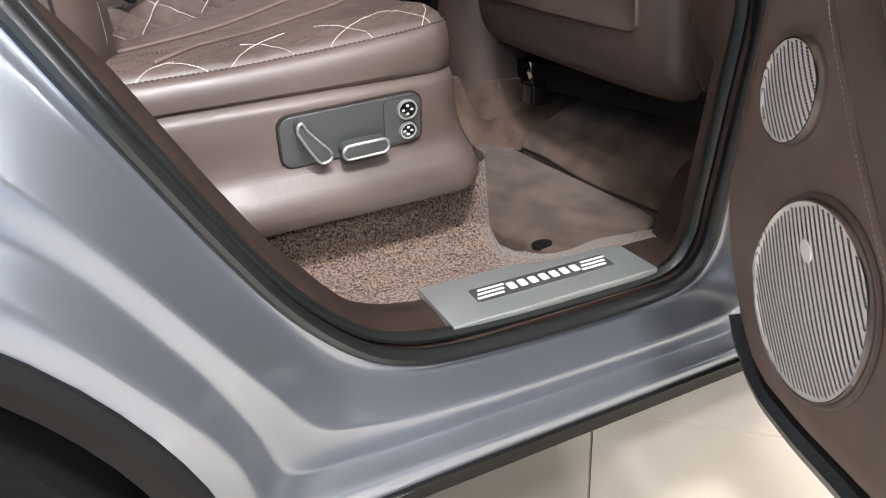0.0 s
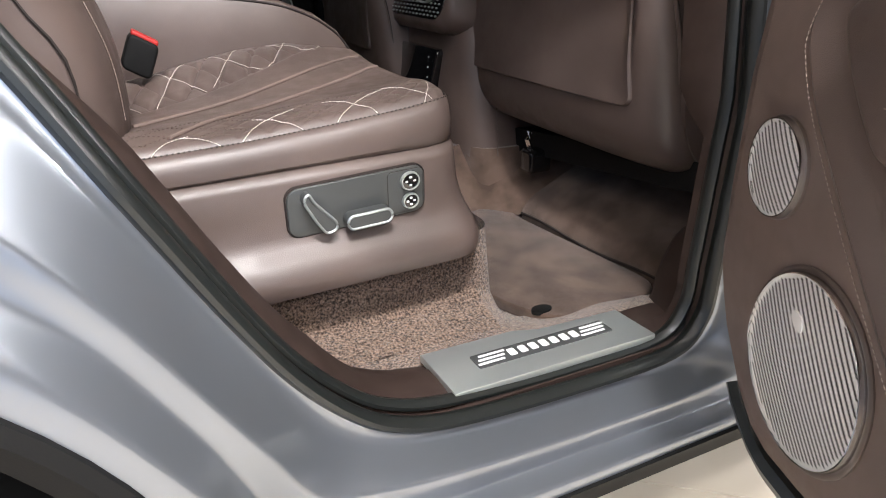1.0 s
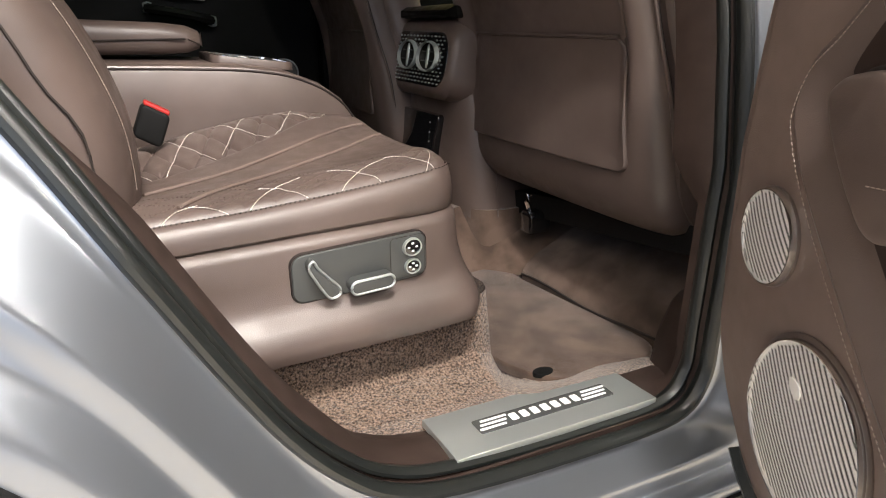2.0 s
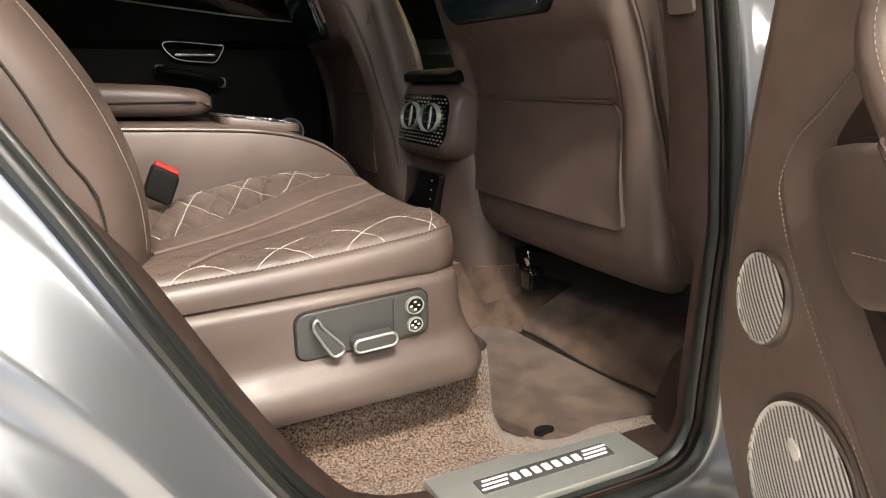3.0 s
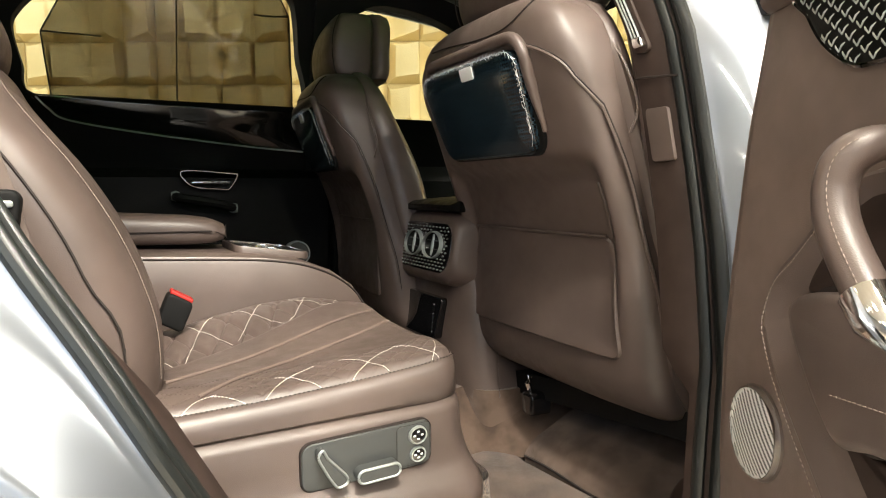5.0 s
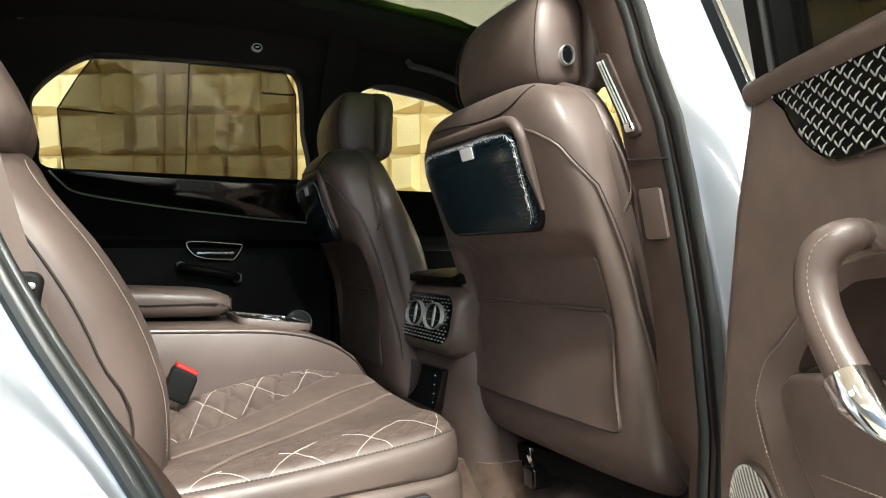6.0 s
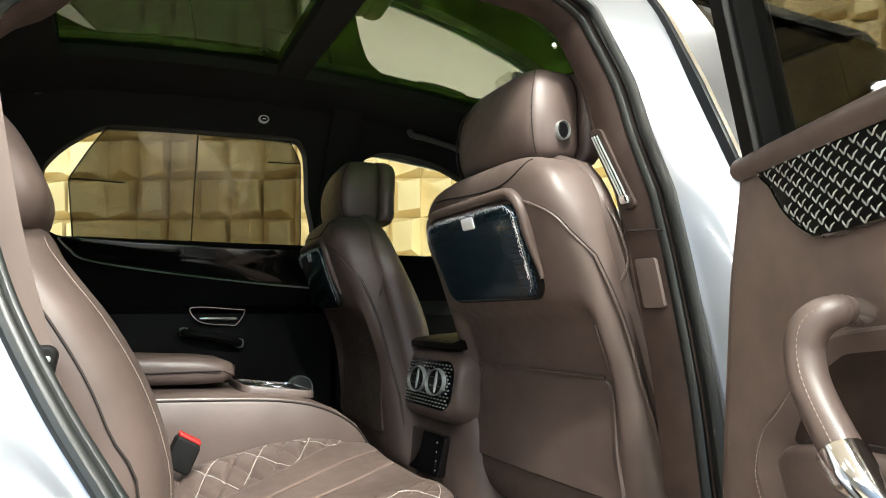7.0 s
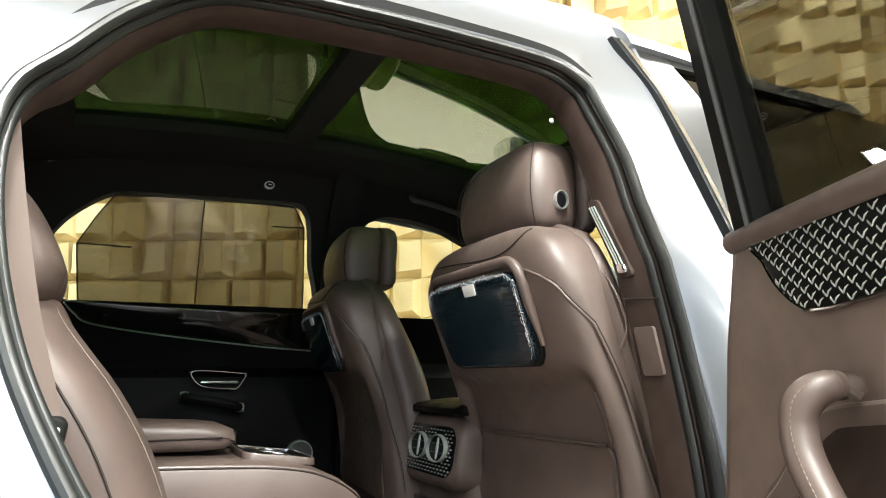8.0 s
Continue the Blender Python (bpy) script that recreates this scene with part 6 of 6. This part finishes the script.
# ---------------------------------------------------------------- pieces of wall and floor
def panel_mesh(kind):
    """One faceted wall panel, 0.235 x 0.30, its flat top shifted to one side."""
    w, h = 0.233, 0.298
    rng = random.Random(kind)
    sx = rng.choice((-1, 1)) * rng.uniform(0.02, 0.05)
    d0, d1 = rng.choice(((0.03, 0.13), (0.12, 0.05), (0.05, 0.11), (0.09, 0.13)))
    V = [(-w / 2, 0, -h / 2), (w / 2, 0, -h / 2), (w / 2, 0, h / 2), (-w / 2, 0, h / 2)]
    t = 0.042
    top = [(-w / 2 + t + sx * 0.6, d0, -h / 2 + 0.035), (w / 2 - t + sx, d1, -h / 2 + 0.05), (w / 2 - t + sx * 0.8, d1 + 0.01, h / 2 - 0.035), (-w / 2 + t + sx * 0.7, d0 + 0.01, h / 2 - 0.05)]
    V += top
    F = [[4, 5, 6], [4, 6, 7], [0, 1, 5, 4], [1, 2, 6, 5], [2, 3, 7, 6], [3, 0, 4, 7]]
    me = bpy.data.meshes.new("facet_panel")
    me.from_pydata(V, [], F)
    me.materials.append(GOLD)
    return me, V, F


KINDS = [panel_mesh(k) for k in range(6)]
PW, PH = 0.235, 0.30
rest_v, rest_f = [], []
rng = random.Random(7)
for i in range(-28, 38):
    for j in range(3, 15):
        u, z = (i + 0.5) * PW, (j + 0.5) * PH
        me, V, F = KINDS[rng.randrange(6)]
        if -9 <= i < 17 and 3 <= j < 14:
            ob = new("facet_panel", me)
            ob.parent = wall_far
            m = Matrix.Identity(4)
            for r in range(3):
                m[r][0], m[r][1], m[r][2] = WALL_U[r], WALL_N[r], (0, 0, 1)[r]
            m.translation = room_pt(u, 0.0, z)
            ob.matrix_basis = m
        else:
            k = len(rest_v)
            rest_v += [room_pt(u + p[0], p[1], z + p[2]) for p in V]
            rest_f += [[q + k for q in f] for f in F]
ob = mesh("facet_panels", rest_v, rest_f, GOLD, wall_far, smooth=False)
tagged(ob, kind="stuff")

TW = 0.60
tile_v = [(-TW / 2 + 0.0015, -TW / 2 + 0.0015, -0.004), (TW / 2 - 0.0015, -TW / 2 + 0.0015, -0.004), (TW / 2 - 0.0015, TW / 2 - 0.0015, -0.004), (-TW / 2 + 0.0015, TW / 2 - 0.0015, -0.004)]
tile_v += [(x * 0.997, y * 0.997, 0.0) for x, y, z in tile_v]
tme = bpy.data.meshes.new("tile")
tme.from_pydata(tile_v, [], [[4, 5, 6, 7], [0, 1, 5, 4], [1, 2, 6, 5], [2, 3, 7, 6], [3, 0, 4, 7]])
tme.materials.append(TILE)
T0, TA = np.array((1.235, -0.609, 0.0)), radians(-39.4)
TC, TS = math.cos(TA), math.sin(TA)
rest_v, rest_f = [], []
for i in range(-18, 19):
    for j in range(-22, 16):
        p, q = (i + 0.5) * TW, (j + 0.5) * TW
        x, y = T0[0] + p * TC - q * TS, T0[1] + p * TS + q * TC
        if -7 <= i < 7 and -7 <= j < 7:
            ob = new("tile", tme)
            ob.parent = floor
            ob.location = (x, y, 0)
            ob.rotation_euler = (0, 0, TA)
        else:
            rel = np.array((x, y, 0)) - WALL_O
            if rel @ WALL_N < 0.4 or rel @ WALL_N > 10.6 or not -6.6 < rel @ WALL_U < 8.6:
                continue
            k = len(rest_v)
            rest_v += [(x + c[0] * TC - c[1] * TS, y + c[0] * TS + c[1] * TC, c[2]) for c in tile_v]
            rest_f += [[q + k for q in f] for f in ([4, 5, 6, 7], [0, 1, 5, 4], [1, 2, 6, 5], [2, 3, 7, 6], [3, 0, 4, 7])]
ob = mesh("tiles", rest_v, rest_f, TILE, floor, smooth=False)
tagged(ob, kind="stuff")
